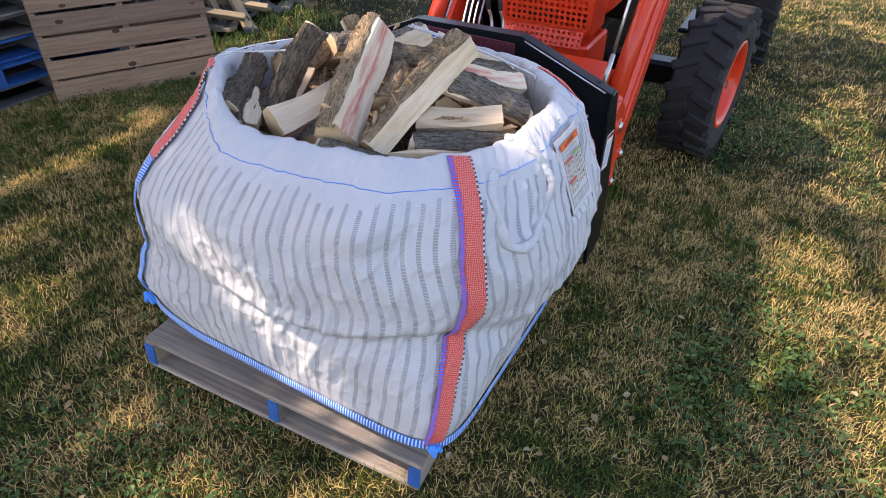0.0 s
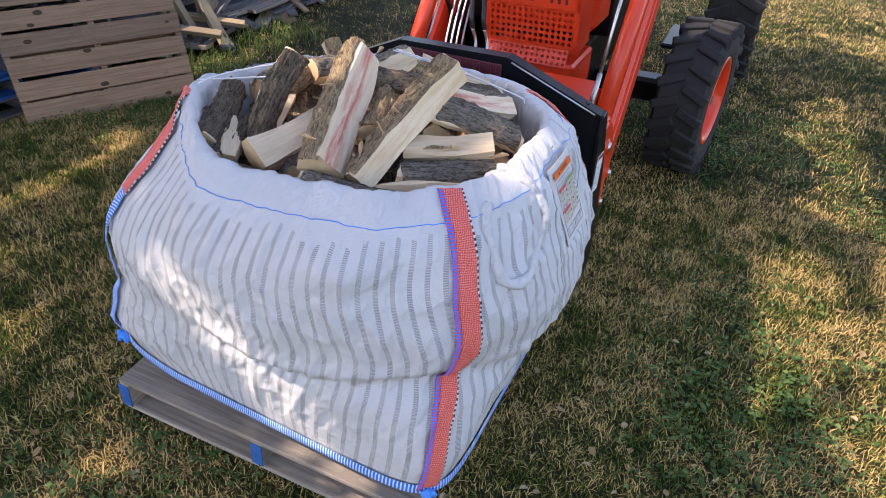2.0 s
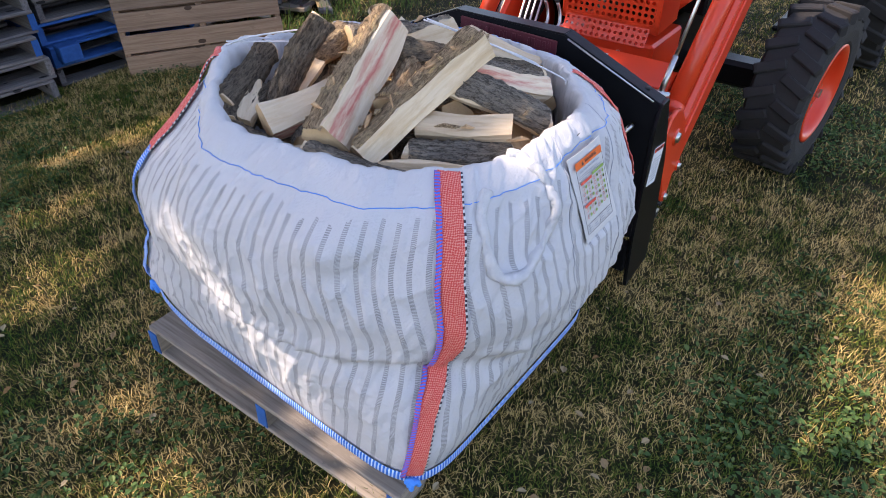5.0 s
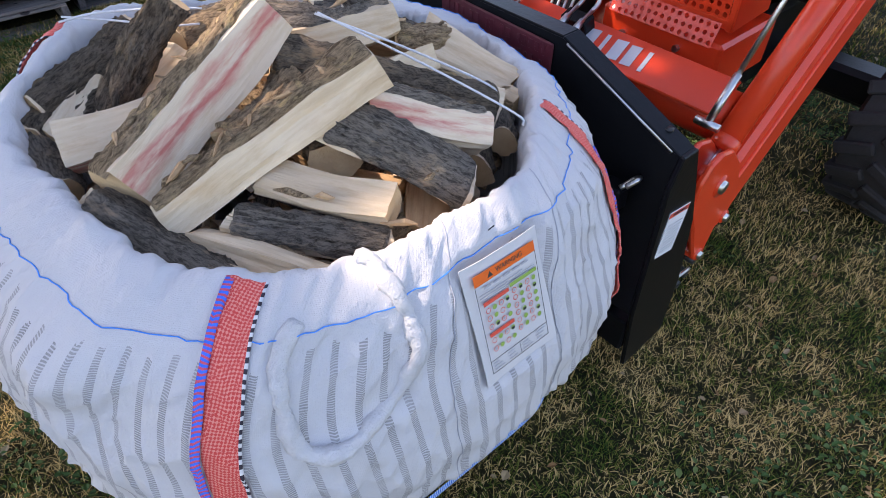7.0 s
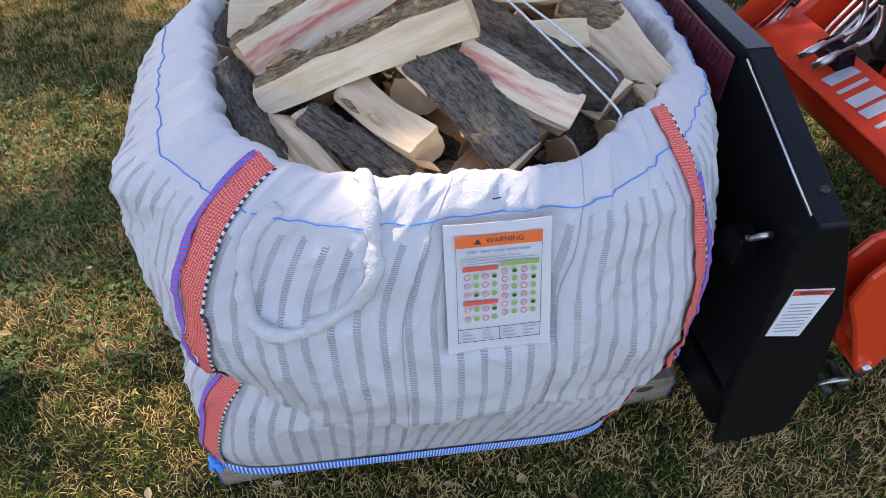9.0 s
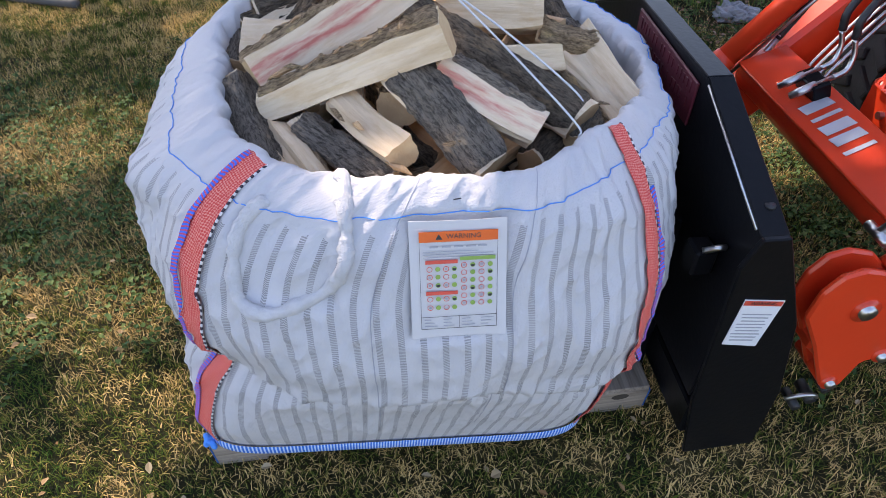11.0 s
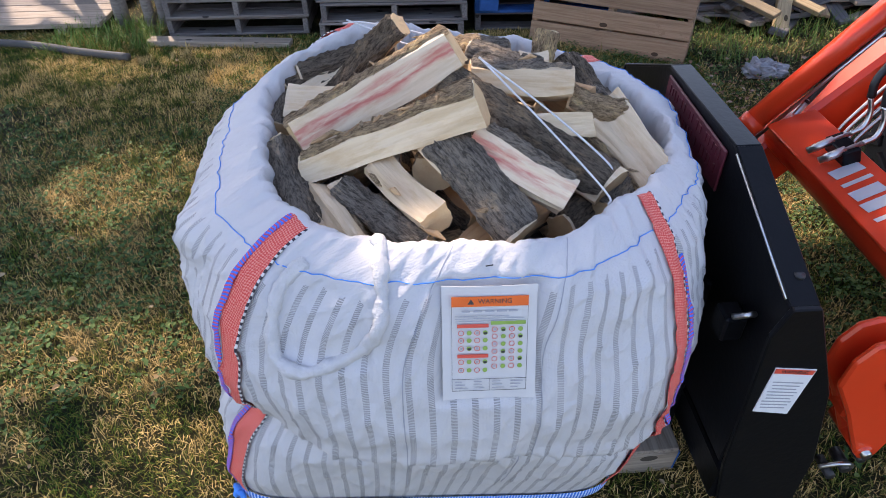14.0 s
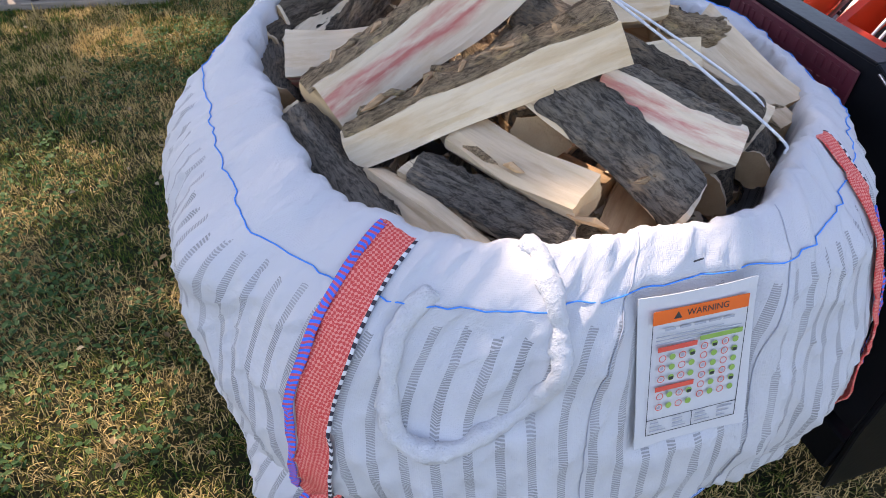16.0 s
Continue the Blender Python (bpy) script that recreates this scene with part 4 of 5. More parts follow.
PALE, REDW, TAN = (PALE_SPLIT, "pale split firewood log with bark on one side"), (RED_SPLIT, "split firewood log with a reddish heart streak"), (TAN_SPLIT, "tan split firewood chunk")
DARK = (PALE_SPLIT, "split log showing dark furrowed bark")
LOGS = [
    ((-0.252, -0.040, 0.950), (0.122, 0.053, 1.132), 0.068, 0.104, "slab", (-0.48, 0.52, 0.71), REDW, BARK_BROWN),
    ((-0.220, -0.126, 0.927), (0.158, -0.210, 1.115), 0.066, 0.074, "slab", (-0.30, 0.47, 0.83), PALE, BARK_BROWN),
    ((-0.052, -0.170, 0.955), (0.062, -0.375, 0.953), 0.064, 0.062, "slab", (0.32, 0.19, -0.93), PALE, BARK_DARK),
    ((0.068, -0.193, 1.030), (0.222, -0.385, 0.916), 0.092, 0.052, "half", (0.06, -0.48, 0.88), DARK, BARK_GREY),
    ((0.150, -0.195, 1.012), (0.328, -0.312, 0.955), 0.075, 0.080, "slab", (0.59, 0.64, 0.50), REDW, BARK_GREY),
    ((0.098, 0.035, 1.055), (0.440, -0.240, 0.925), 0.105, 0.080, "half", (0.1, -0.35, 0.9), DARK, BARK_DARK),
    ((0.160, 0.095, 1.036), (0.408, 0.078, 1.020), 0.090, 0.080, "slab", (0.10, 0.54, 0.84), PALE, BARK_GREY),
    ((0.000, 0.180, 1.135), (-0.165, 0.215, 0.935), 0.066, 0.052, "half", (-0.3, -0.8, 0.5), PALE, BARK_DARK),
    ((-0.278, 0.135, 0.958), (-0.053, 0.050, 0.994), 0.090, 0.075, "slab", (0.36, 0.50, -0.79), REDW, BARK_DARK),
    ((0.170, 0.265, 1.020), (0.345, 0.165, 0.995), 0.080, 0.065, "half", (0.0, -0.1, 1), DARK, BARK_GREY),
    ((0.255, -0.085, 0.975), (0.425, -0.030, 0.965), 0.070, 0.070, "wedge", (0.1, 0.3, -1), PALE, BARK_DARK),
    ((0.400, 0.055, 0.990), (0.540, 0.030, 0.962), 0.058, 0.055, "half", (0.0, -0.2, 1), TAN, BARK_BROWN),
    ((0.503, 0.060, 0.965), (0.583, -0.160, 0.902), 0.075, 0.055, "slab", (0.41, 0.43, -0.80), PALE, BARK_GREY),
    ((0.440, -0.020, 0.955), (0.535, -0.215, 0.898), 0.046, 0.052, "wedge", (-0.4, 0.1, -1), PALE, BARK_BROWN),
    ((-0.203, -0.165, 0.895), (-0.085, -0.400, 0.895), 0.060, 0.055, "slab", (0.9, 0.3, -0.4), PALE, BARK_BROWN),
    ((-0.135, -0.200, 0.930), (0.040, -0.395, 0.905), 0.066, 0.050, "half", (-0.2, -0.3, 1), DARK, BARK_GREY),
    ((0.055, -0.215, 0.950), (0.105, -0.060, 0.890), 0.120, 0.090, "wedge", (0.3, 0.3, 0.8), TAN, BARK_DARK),
    ((-0.290, -0.010, 0.925), (-0.195, -0.310, 0.872), 0.105, 0.080, "half", (-0.1, -0.25, 1), DARK, BARK_GREY),
    ((-0.255, -0.180, 0.865), (-0.135, -0.400, 0.865), 0.060, 0.060, "slab", (0.5, -0.2, -0.7), PALE, BARK_DARK),
    ((-0.285, 0.290, 0.965), (-0.030, 0.400, 1.005), 0.075, 0.065, "half", (0.0, -0.5, 1), DARK, BARK_DARK),
    ((0.020, 0.300, 1.000), (0.210, 0.330, 1.005), 0.080, 0.070, "half", (0.0, -0.2, 1), DARK, BARK_BROWN),
    ((0.450, 0.350, 0.960), (0.500, 0.200, 0.900), 0.075, 0.065, "half", (-0.3, -0.5, 0.8), DARK, BARK_DARK),
    ((0.300, 0.200, 1.010), (0.372, 0.215, 1.000), 0.056, 0.050, "slab", (0.2, 0.4, -1), PALE, BARK_GREY),
    ((0.375, 0.310, 0.970), (0.395, 0.355, 1.040), 0.062, 0.055, "half", (0.0, -0.8, 0.4), DARK, BARK_BROWN),
    ((-0.285, 0.225, 0.930), (-0.165, 0.320, 0.965), 0.060, 0.055, "slab", (0.3, 0.4, -0.8), PALE, BARK_DARK),
    ((-0.220, 0.255, 0.925), (-0.080, 0.275, 0.945), 0.055, 0.060, "half", (0.1, -0.3, 1), TAN, BARK_DARK),
    ((-0.150, 0.205, 0.955), (0.010, 0.265, 0.990), 0.060, 0.055, "slab", (0.0, 0.5, -0.8), PALE, BARK_GREY),
    ((0.180, 0.150, 0.985), (0.330, 0.175, 0.985), 0.070, 0.060, "half", (0.0, -0.3, 1), DARK, BARK_BROWN),
    ((0.330, -0.290, 0.850), (0.520, -0.080, 0.860), 0.080, 0.070, "half", (0.1, -0.2, 1), DARK, BARK_DARK),
    ((0.120, -0.390, 0.850), (0.300, -0.200, 0.870), 0.080, 0.070, "slab", (0.2, 0.3, -0.6), TAN, BARK_DARK),
    ((-0.050, -0.360, 0.840), (0.120, -0.330, 0.840), 0.080, 0.070, "slab", (0.1, 0.3, 0.6), TAN, BARK_BROWN),
    ((-0.060, -0.080, 0.985), (0.110, -0.020, 1.020), 0.070, 0.055, "half", (0.2, -0.4, 1), TAN, BARK_BROWN),
    ((-0.320, 0.250, 0.935), (-0.150, 0.400, 0.965), 0.085, 0.070, "half", (0.1, -0.4, 0.9), DARK, BARK_DARK),
    ((-0.325, 0.080, 0.905), (-0.315, 0.290, 0.925), 0.080, 0.070, "half", (0.2, -0.2, 0.9), DARK, BARK_GREY),
    ((0.060, 0.390, 0.970), (0.300, 0.370, 0.960), 0.080, 0.070, "half", (0.0, -0.4, 0.9), DARK, BARK_GREY),
    ((0.420, -0.270, 0.870), (0.560, -0.060, 0.870), 0.090, 0.070, "half", (0.1, -0.2, 1), DARK, BARK_GREY),
    ((-0.230, 0.045, 0.905), (-0.060, 0.160, 0.915), 0.080, 0.070, "half", (0.1, -0.2, 1), DARK, BARK_GREY),
    ((0.060, 0.100, 0.950), (0.050, -0.080, 0.945), 0.090, 0.080, "wedge", (0.2, 0.0, 1), TAN, BARK_BROWN),
    ((0.490, 0.190, 0.930), (0.545, 0.030, 0.905), 0.080, 0.070, "half", (0.1, -0.2, 1), DARK, BARK_GREY),
    ((0.385, 0.180, 0.960), (0.450, 0.080, 0.950), 0.075, 0.070, "slab", (0.1, 0.4, -1), TAN, BARK_GREY),
]
for k, (a, b, w, h, shape, way, kind, bark) in enumerate(LOGS):
    firewood(a, b, w, h, shape, way, kind[0], bark, kind[1], k + 1)
# the layer below, seen through the gaps
rng = random.Random(11)
for k in range(58):
    t, r = rng.uniform(0, 2 * math.pi), math.sqrt(rng.uniform(0, 1))
    c = Vector((0.12 + 0.33 * r * math.cos(t), 0.03 + 0.36 * r * math.sin(t), 0.815 + 0.06 * (1 - r) + 0.09 * max(0.0, r * math.sin(t)) - 0.03 * max(0.0, -r * math.sin(t)) + rng.uniform(-0.025, 0.025)))
    d = Vector((math.cos(t + 1.5 + rng.uniform(-0.9, 0.9)), math.sin(t + 1.5 + rng.uniform(-0.9, 0.9)), rng.uniform(-0.15, 0.15))) * rng.uniform(0.10, 0.16)
    kind = rng.choice((PALE, TAN, DARK, DARK))
    firewood(c - d, c + d, rng.uniform(0.07, 0.10), rng.uniform(0.06, 0.09), rng.choice(("slab", "wedge", "half")), (rng.uniform(-1, 1), rng.uniform(-1, 1), rng.uniform(-0.6, 1)),
             kind[0], rng.choice((BARK_DARK, BARK_GREY, BARK_BROWN)), kind[1], 100 + k)


rng = random.Random(77)
SPLINTERS = [(0.02, -0.13, 1.055), (0.06, -0.17, 1.08), (0.12, -0.19, 1.115), (-0.06, -0.27, 0.985), (-0.02, -0.30, 0.975), (0.16, -0.36, 0.965), (0.05, -0.40, 0.945), (0.47, -0.22, 0.95), (0.30, 0.10, 1.075)]
SPLINTERS += [(-0.20 + 0.03 * k + rng.uniform(-0.01, 0.01), -0.11 - 0.008 * k, 0.985 + 0.0145 * k) for k in range(11)] + [(-0.22 + 0.04 * k, 0.0 + 0.009 * k, 1.02 + 0.018 * k) for k in range(8)]
for k, (x, y, z) in enumerate(SPLINTERS):
    d = Vector((rng.uniform(-1, 1), rng.uniform(-1, 1), rng.uniform(-0.12, 0.12))).normalized() * rng.uniform(0.015, 0.035)
    c = Vector((x, y, z))
    bm = bmesh.new()
    tube_bm([c - d, c - d * 0.3 + Vector((0, 0, 0.004)), c + d * 0.4, c + d], [0.0015, rng.uniform(0.003, 0.007), rng.uniform(0.003, 0.006), 0.001], 6, bm)
    tagged(part("bark_splinter", bm, BARK_BROWN if k % 2 else TAN_SPLIT), "loose splinter of bark lying on the logs", "splinter", "splinters on the logs")


# ---- pallets ----
def make_pallet(m, wood, label, group="", blue=False, length=1.22, width=1.02, boards=7, inner=0.093, seed=0):
    """A stringer pallet: boards run along local x (width), stringers along local y (length); origin at the base's middle."""
    p = thing("pallet", m, label, "pallet", group)
    rng = random.Random(seed)
    bt, sh, sw = 0.017, 0.094, 0.038
    for k in (-1, 0, 1):
        bm = box_bm(length, sw, sh, Matrix(), 0.003)
        ob = part("stringer", bm, BLUE_WOOD if blue == 2 and k < 0 else wood, p)
        ob.matrix_basis = pose(k * (width / 2 - sw / 2), 0, bt + sh / 2, 0, 0, 90)
        if blue:
            for e in (-1, 1):
                eo = part("painted_end", box_bm(0.004, sw + 0.001, sh - 0.002, Matrix(), 0.0008), BLUE_WOOD, p, "blue painted stringer end")
                eo.matrix_basis = pose(k * (width / 2 - sw / 2), e * (length / 2 + 0.001), bt + sh / 2, 0, 0, 90)
    for n, z in ((boards, bt * 1.5 + sh), (4, bt / 2)):
        for k in range(n):
            wdt = inner * rng.uniform(0.92, 1.08) if 0 < k < n - 1 else 0.135
            y = -length / 2 + 0.068 + (length - 0.136) * k / (n - 1)
            mesh_bm = box_bm(width + rng.uniform(-0.006, 0.006), wdt, bt, Matrix(), 0.003)
            ob = part("deck_board", mesh_bm, BLUE_WOOD if blue == 2 and k == 0 else wood, p)
            ob.matrix_basis = pose(rng.uniform(-0.003, 0.003), y, z, 0, 0, rng.uniform(-0.4, 0.4))
    return p


# pallet under the bag, one end a little raised on the fork tines
make_pallet(pose(0.095, 0.125, 0.028, 4.2, 0, 3) @ pose(0, 0, 0, 0, 0, 90), WOOD_GREY, "weathered grey pallet with blue stringer ends under the bag", "", True, 1.22, 1.03, 7, seed=3)

# ---- fork carriage on the loader ----
fork = thing("fork_carriage", pose(0.78, 0.05, 0), "black steel pallet fork carriage with chamfered guard panel", "pallet fork")
PANEL = [(-0.52, 0.30), (-0.52, 0.822), (-0.165, 0.968), (0.27, 0.968), (0.62, 0.822), (0.62, 0.30)]
wpart("guard_panel", plate_bm(PANEL, 0, 0.728, 0.736), BLACK, fork, flat=True)
FL = [(-0.52, 0.822), (-0.165, 0.968), (0.27, 0.968), (0.62, 0.822)]
for (y0, z0), (y1, z1) in zip(FL, FL[1:]):
    m, le = beam((0.757, y0, z0), (0.757, y1, z1))
    wpart("top_flange", box_bm(le, 0.058, 0.008, m, 0.002), BLACK, fork, flat=True)
for y in (-0.525, 0.622):
    wpart("side_plate", plate_bm([(0.705, 0.75), (0.728, 0.826), (0.785, 0.826), (0.84, 0.70), (0.90, 0.56), (0.96, 0.30), (0.97, 0.06), (0.78, 0.04), (0.735, 0.30)], 1, y - 0.007, y + 0.007), BLACK, fork, flat=True)
for z, w in ((0.62, 0.10), (0.18, 0.12)):
    wpart("crossbar", box_bm(0.05, 1.13, w, pose(0.775, 0.05, z), 0.006), BLACK, fork, flat=True)
wpart("mounting_plate", plate_bm([(-0.45, 0.10), (-0.45, 0.60), (0.55, 0.60), (0.55, 0.10)], 0, 0.80, 0.812), BLACK, fork, flat=True)
for y in (-0.2, 0.32):
    wpart("fork_tine", box_bm(0.045, 0.10, 0.60, pose(0.735, y, 0.34), 0.006), BLACK, fork, flat=True)
    wpart("fork_tine", box_bm(1.10, 0.10, 0.035, pose(0.20, y, 0.0395), 0.006), BLACK, fork, flat=True)
wpart("latch", tube_bm(curve_points([(0.69, -0.42, 0.70), (0.72, -0.44, 0.725), (0.70, -0.455, 0.74), (0.68, -0.44, 0.72)], 5), 0.007, 8), STEEL, fork, "zinc latch hook")
wpart("latch", box_bm(0.05, 0.06, 0.07, pose(0.70, -0.40, 0.665), 0.006), BLACK, fork, flat=True)
# chrome-bright bead along the bend of the panel
wpart("bend_edge", tube_bm([(0.727, -0.50, 0.826), (0.727, -0.18, 0.958)], 0.0035, 6), STEEL, fork, "worn bright bent edge")
wpart("bolt_hole", tube_bm([(0.765, -0.46, 0.847), (0.765, -0.46, 0.8535)], 0.011, 12), BLACK_RUBBER, fork)
# name plate, its raised lettering as plain bars
sign = wpart("sign_plate", plate_bm([(-0.145, 0.835), (-0.145, 0.945), (0.245, 0.955), (0.245, 0.845)], 0, 0.720, 0.7275), MAROON, fork, "maroon cast sign plate", True)
rng = random.Random(8)
for row, z in enumerate((0.925, 0.885)):
    y = 0.215
    while y > -0.12:
        w = rng.uniform(0.008, 0.016)
        wpart("raised_bar", box_bm(0.003, w, rng.uniform(0.022, 0.03), pose(0.7187, y, z + 0.01 * y), 0.0008), MAROON, sign, flat=True)
        y -= w + rng.choice((0.008, 0.008, 0.008, 0.022))
# white warning decal on the near side plate
bm = plate_bm([(0.745, 0.662), (0.836, 0.650), (0.822, 0.502), (0.740, 0.518)], 1, -0.5345, -0.5325, 0)
decal = wpart("warning_decal", bm, WHITE_INK, fork, "white warning decal with red header", True)
wpart("header_bar", plate_bm([(0.746, 0.660), (0.834, 0.648), (0.832, 0.634), (0.7455, 0.646)], 1, -0.5352, -0.5346, 0), RED_INK, decal, "red header bar", True)
bm = bmesh.new()
for k in range(9):
    z = 0.613 - 0.0105 * k
    box_bm(0.068 - 0.006 * (k % 3), 0.0006, 0.0032, pose(0.787 - 0.001 * k, -0.535, z, 0, 7.5, 0), 0, bm)
wpart("fine_print", bm, GREY_INK, decal, "rows of fine grey print", True)
DM = frame_from((0.746, -0.5356, 0.660), (0.834, -0.5356, 0.648), (0.7455, -0.5356, 0.646), 0.0002)
word = text_mesh("WARNING", 0.0125, BLACK_INK, decal, DM)
word.matrix_parent_inverse = Matrix()

# ---- tractor ----
tractor = thing("tractor", pose(2.0, 0.0, 0), "orange compact tractor with front loader parked on the lawn", "tractor")


def tp(name, bm, mat, label="", flat=True, parent=None):
    return wpart(name, bm, mat, parent or tractor, label, flat)


def make_wheel(name, x, y, z, radius, width, rim_r, outward, lugs, steer=0.0):
    m = pose(x, y, z, 0, 0, steer)
    h = width / 2
    R = radius - 0.020
    prof = [(rim_r, -h * 0.78), (rim_r + 0.03, -h * 0.95), ((rim_r + R) / 2, -h), (R - 0.03, -h * 0.97), (R, -h * 0.82), (R + 0.004, 0), (R, h * 0.82), (R - 0.03, h * 0.97), ((rim_r + R) / 2, h), (rim_r + 0.03, h * 0.95), (rim_r, h * 0.78)]
    bm = lathe_bm(prof, 48)
    bm.transform(m)
    w = tp(name, bm, RUBBER, "black lugged tyre with dusty tread", True)
    lug = box_bm(0.028, h * 1.02, 2 * math.pi * R / lugs * 0.42, Matrix(), 0.006)
    box_bm(0.06, 0.02, 2 * math.pi * R / lugs * 0.42, pose(-0.018, h * 0.47, 0), 0.005, lug)
    lug_ob = None
    for k in range(lugs):
        for sgn in (-1, 1):
            a = 2 * math.pi * (k + (0.25 if sgn > 0 else -0.25)) / lugs
            mm = m @ pose(0, 0, 0, 0, -math.degrees(a), 0) @ pose(R + 0.006, sgn * h * 0.5, 0, sgn * 24, 0, 0) @ (pose(0, 0, 0, 180, 0, 0) if sgn < 0 else Matrix())
            if lug_ob is None:
                lug_ob = part("tread_lug", lug, RUBBER, w)
                ob = lug_ob
            else:
                ob = new("tread_lug", lug_ob.data)
                ob.parent = w
            ob.matrix_basis = mm
    o = outward * h
    rim = lathe_bm([(rim_r + 0.006, o * 0.80), (rim_r + 0.016, o * 0.93), (rim_r - 0.004, o * 0.95), (rim_r - 0.018, o * 0.7), (rim_r - 0.03, o * 0.35), (rim_r * 0.72, o * 0.28), (rim_r * 0.62, o * 0.42), (rim_r * 0.32, o * 0.42), (rim_r * 0.28, o * 0.62), (0.002, o * 0.62)], 40)
    rim.transform(m)
    r = wpart("rim", rim, ORANGE, tractor, "orange steel wheel rim")
    for k in range(6):
        a = 2 * math.pi * k / 6
        c = Vector((rim_r * 0.46 * math.cos(a), o * 0.42, rim_r * 0.46 * math.sin(a)))
        bm = tube_bm([c, c + Vector((0, outward * 0.018, 0))], 0.011, 6)
        bm.transform(m)
        wpart("wheel_bolt", bm, STEEL, tractor, "zinc wheel nut", True)
    bm = tube_bm([(0, o * 0.62, 0), (0, o * 0.62 + outward * 0.02, 0)], 0.022, 10)
    bm.transform(m)
    wpart("hub_cap", bm, STEEL, tractor, "zinc hub cap", True)
    return w


make_wheel("front_tyre", 2.27, -0.725, 0.405, 0.41, 0.26, 0.225, -1, 22, -7)
make_wheel("front_tyre", 2.27, 0.725, 0.405, 0.41, 0.26, 0.225, 1, 22, -7)
make_wheel("rear_tyre", 4.12, -0.78, 0.62, 0.625, 0.36, 0.34, -1, 24)
make_wheel("rear_tyre", 4.12, 0.78, 0.62, 0.625, 0.36, 0.34, 1, 24)
tp("front_axle", box_bm(0.14, 1.2, 0.13, pose(2.27, 0, 0.42), 0.02), BLACK)
tp("chassis", box_bm(1.9, 0.34, 0.30, pose(2.75, 0, 0.56), 0.03), BLACK)
tp("hood", box_bm(1.5, 0.56, 0.52, pose(2.47, 0.04, 1.05), 0.05), ORANGE)
tp("side_screen", box_bm(1.0, 0.60, 0.30, pose(2.5, 0.04, 0.88), 0.01), BLACK)
tp("fender", plate_bm([(3.55, 1.2), (3.8, 1.36), (4.45, 1.34), (4.65, 1.1), (4.55, 1.08), (4.4, 1.26), (3.85, 1.28), (3.63, 1.14)], 1, -0.95, -0.45, 0.01), ORANGE)
tp("foot_step", box_bm(0.5, 0.34, 0.03, pose(3.05, -0.6, 0.5), 0.01), BLACK)


def perforated_bm(cols, rows, cell, hole, thick):
    """A sheet in the local y-z plane with real round holes."""
    bm = bmesh.new()
    n = 8
    for i in range(cols):
        for j in range(rows):
            cy, cz = (i + 0.5 - cols / 2) * cell, (j + 0.5) * cell
            sq = []
            for k in range(n):
                a = 2 * math.pi * (k + 0.5) / n
                f = 1 / max(abs(math.cos(a)), abs(math.sin(a)))
                sq.append((cy + cell / 2 * f * math.cos(a), cz + cell / 2 * f * math.sin(a)))
            hl = [(cy + hole * math.cos(2 * math.pi * (k + 0.5) / n), cz + hole * math.sin(2 * math.pi * (k + 0.5) / n)) for k in range(n)]
            corners = [(cy + cell / 2 * a, cz + cell / 2 * c) for a, c in ((1, 1), (-1, 1), (-1, -1), (1, -1))]
            so = [bm.verts.new((0, *p)) for p in sq]
            si = [bm.verts.new((0, *p)) for p in hl]
            sb = [bm.verts.new((thick, *p)) for p in hl]
            co = [bm.verts.new((0, *p)) for p in corners]
            for k in range(n):
                bm.faces.new((so[k], so[(k + 1) % n], si[(k + 1) % n], si[k]))
                bm.faces.new((si[k], si[(k + 1) % n], sb[(k + 1) % n], sb[k]))
            for q in range(4):
                k = q * 2
                bm.faces.new((so[k], co[q], so[(k + 1) % n]))
    bmesh.ops.remove_doubles(bm, verts=list(bm.verts), dist=1e-5)
    return bm


# brush guard with punched holes before the radiator
GX, GY = 1.51, 0.01
m = pose(GX, GY, 0.795, 0, -4, 0)
bm = perforated_bm(15, 6, 0.027, 0.0088, 0.006)
bm.transform(m)
tp("perforated_guard", bm, ORANGE, "orange guard with rows of round holes")
bm = box_bm(0.006, 0.445, 0.030, m @ pose(0.003, 0, -0.016), 0.002)
box_bm(0.006, 0.445, 0.30, m @ pose(0.003, 0, 0.313), 0.002, bm)
for sgn in (-1, 1):
    box_bm(0.006, 0.020, 0.50, m @ pose(0.003, sgn * 0.2125, 0.215), 0.002, bm)
    box_bm(0.22, 0.006, 0.50, m @ pose(0.113, sgn * 0.2235, 0.215), 0.002, bm)
tp("guard_frame", bm, ORANGE)
bm = bmesh.new()
y = 0.17
while y > -0.17:
    box_bm(0.003, 0.012, 0.03, m @ pose(-0.001, y, 0.205), 0.001, bm)
    y -= 0.034 if abs(y) > 0.03 else 0.09
tp("cut_lettering", bm, MAROON, "lettering cut in the guard as plain bars")
bm = perforated_bm(15, 3, 0.026, 0.0075, 0.006)
bm.transform(pose(GX - 0.045, GY, 0.715, 0, 25, 0))
tp("perforated_guard", bm, ORANGE, "orange lower guard with rows of round holes")
tp("bumper", box_bm(0.36, 0.46, 0.17, pose(1.66, GY, 0.64), 0.012), ORANGE)
for y, z in ((0.17, 0.70), (0.09, 0.68), (-0.04, 0.72), (-0.13, 0.68)):
    tp("bolt", tube_bm([(1.482, y - 0.03, z - 0.05), (1.465, y - 0.03, z - 0.05)], 0.012, 6), STEEL)
tp("bumper_support", box_bm(0.5, 0.3, 0.16, pose(1.80, GY, 0.50), 0.02), BLACK)

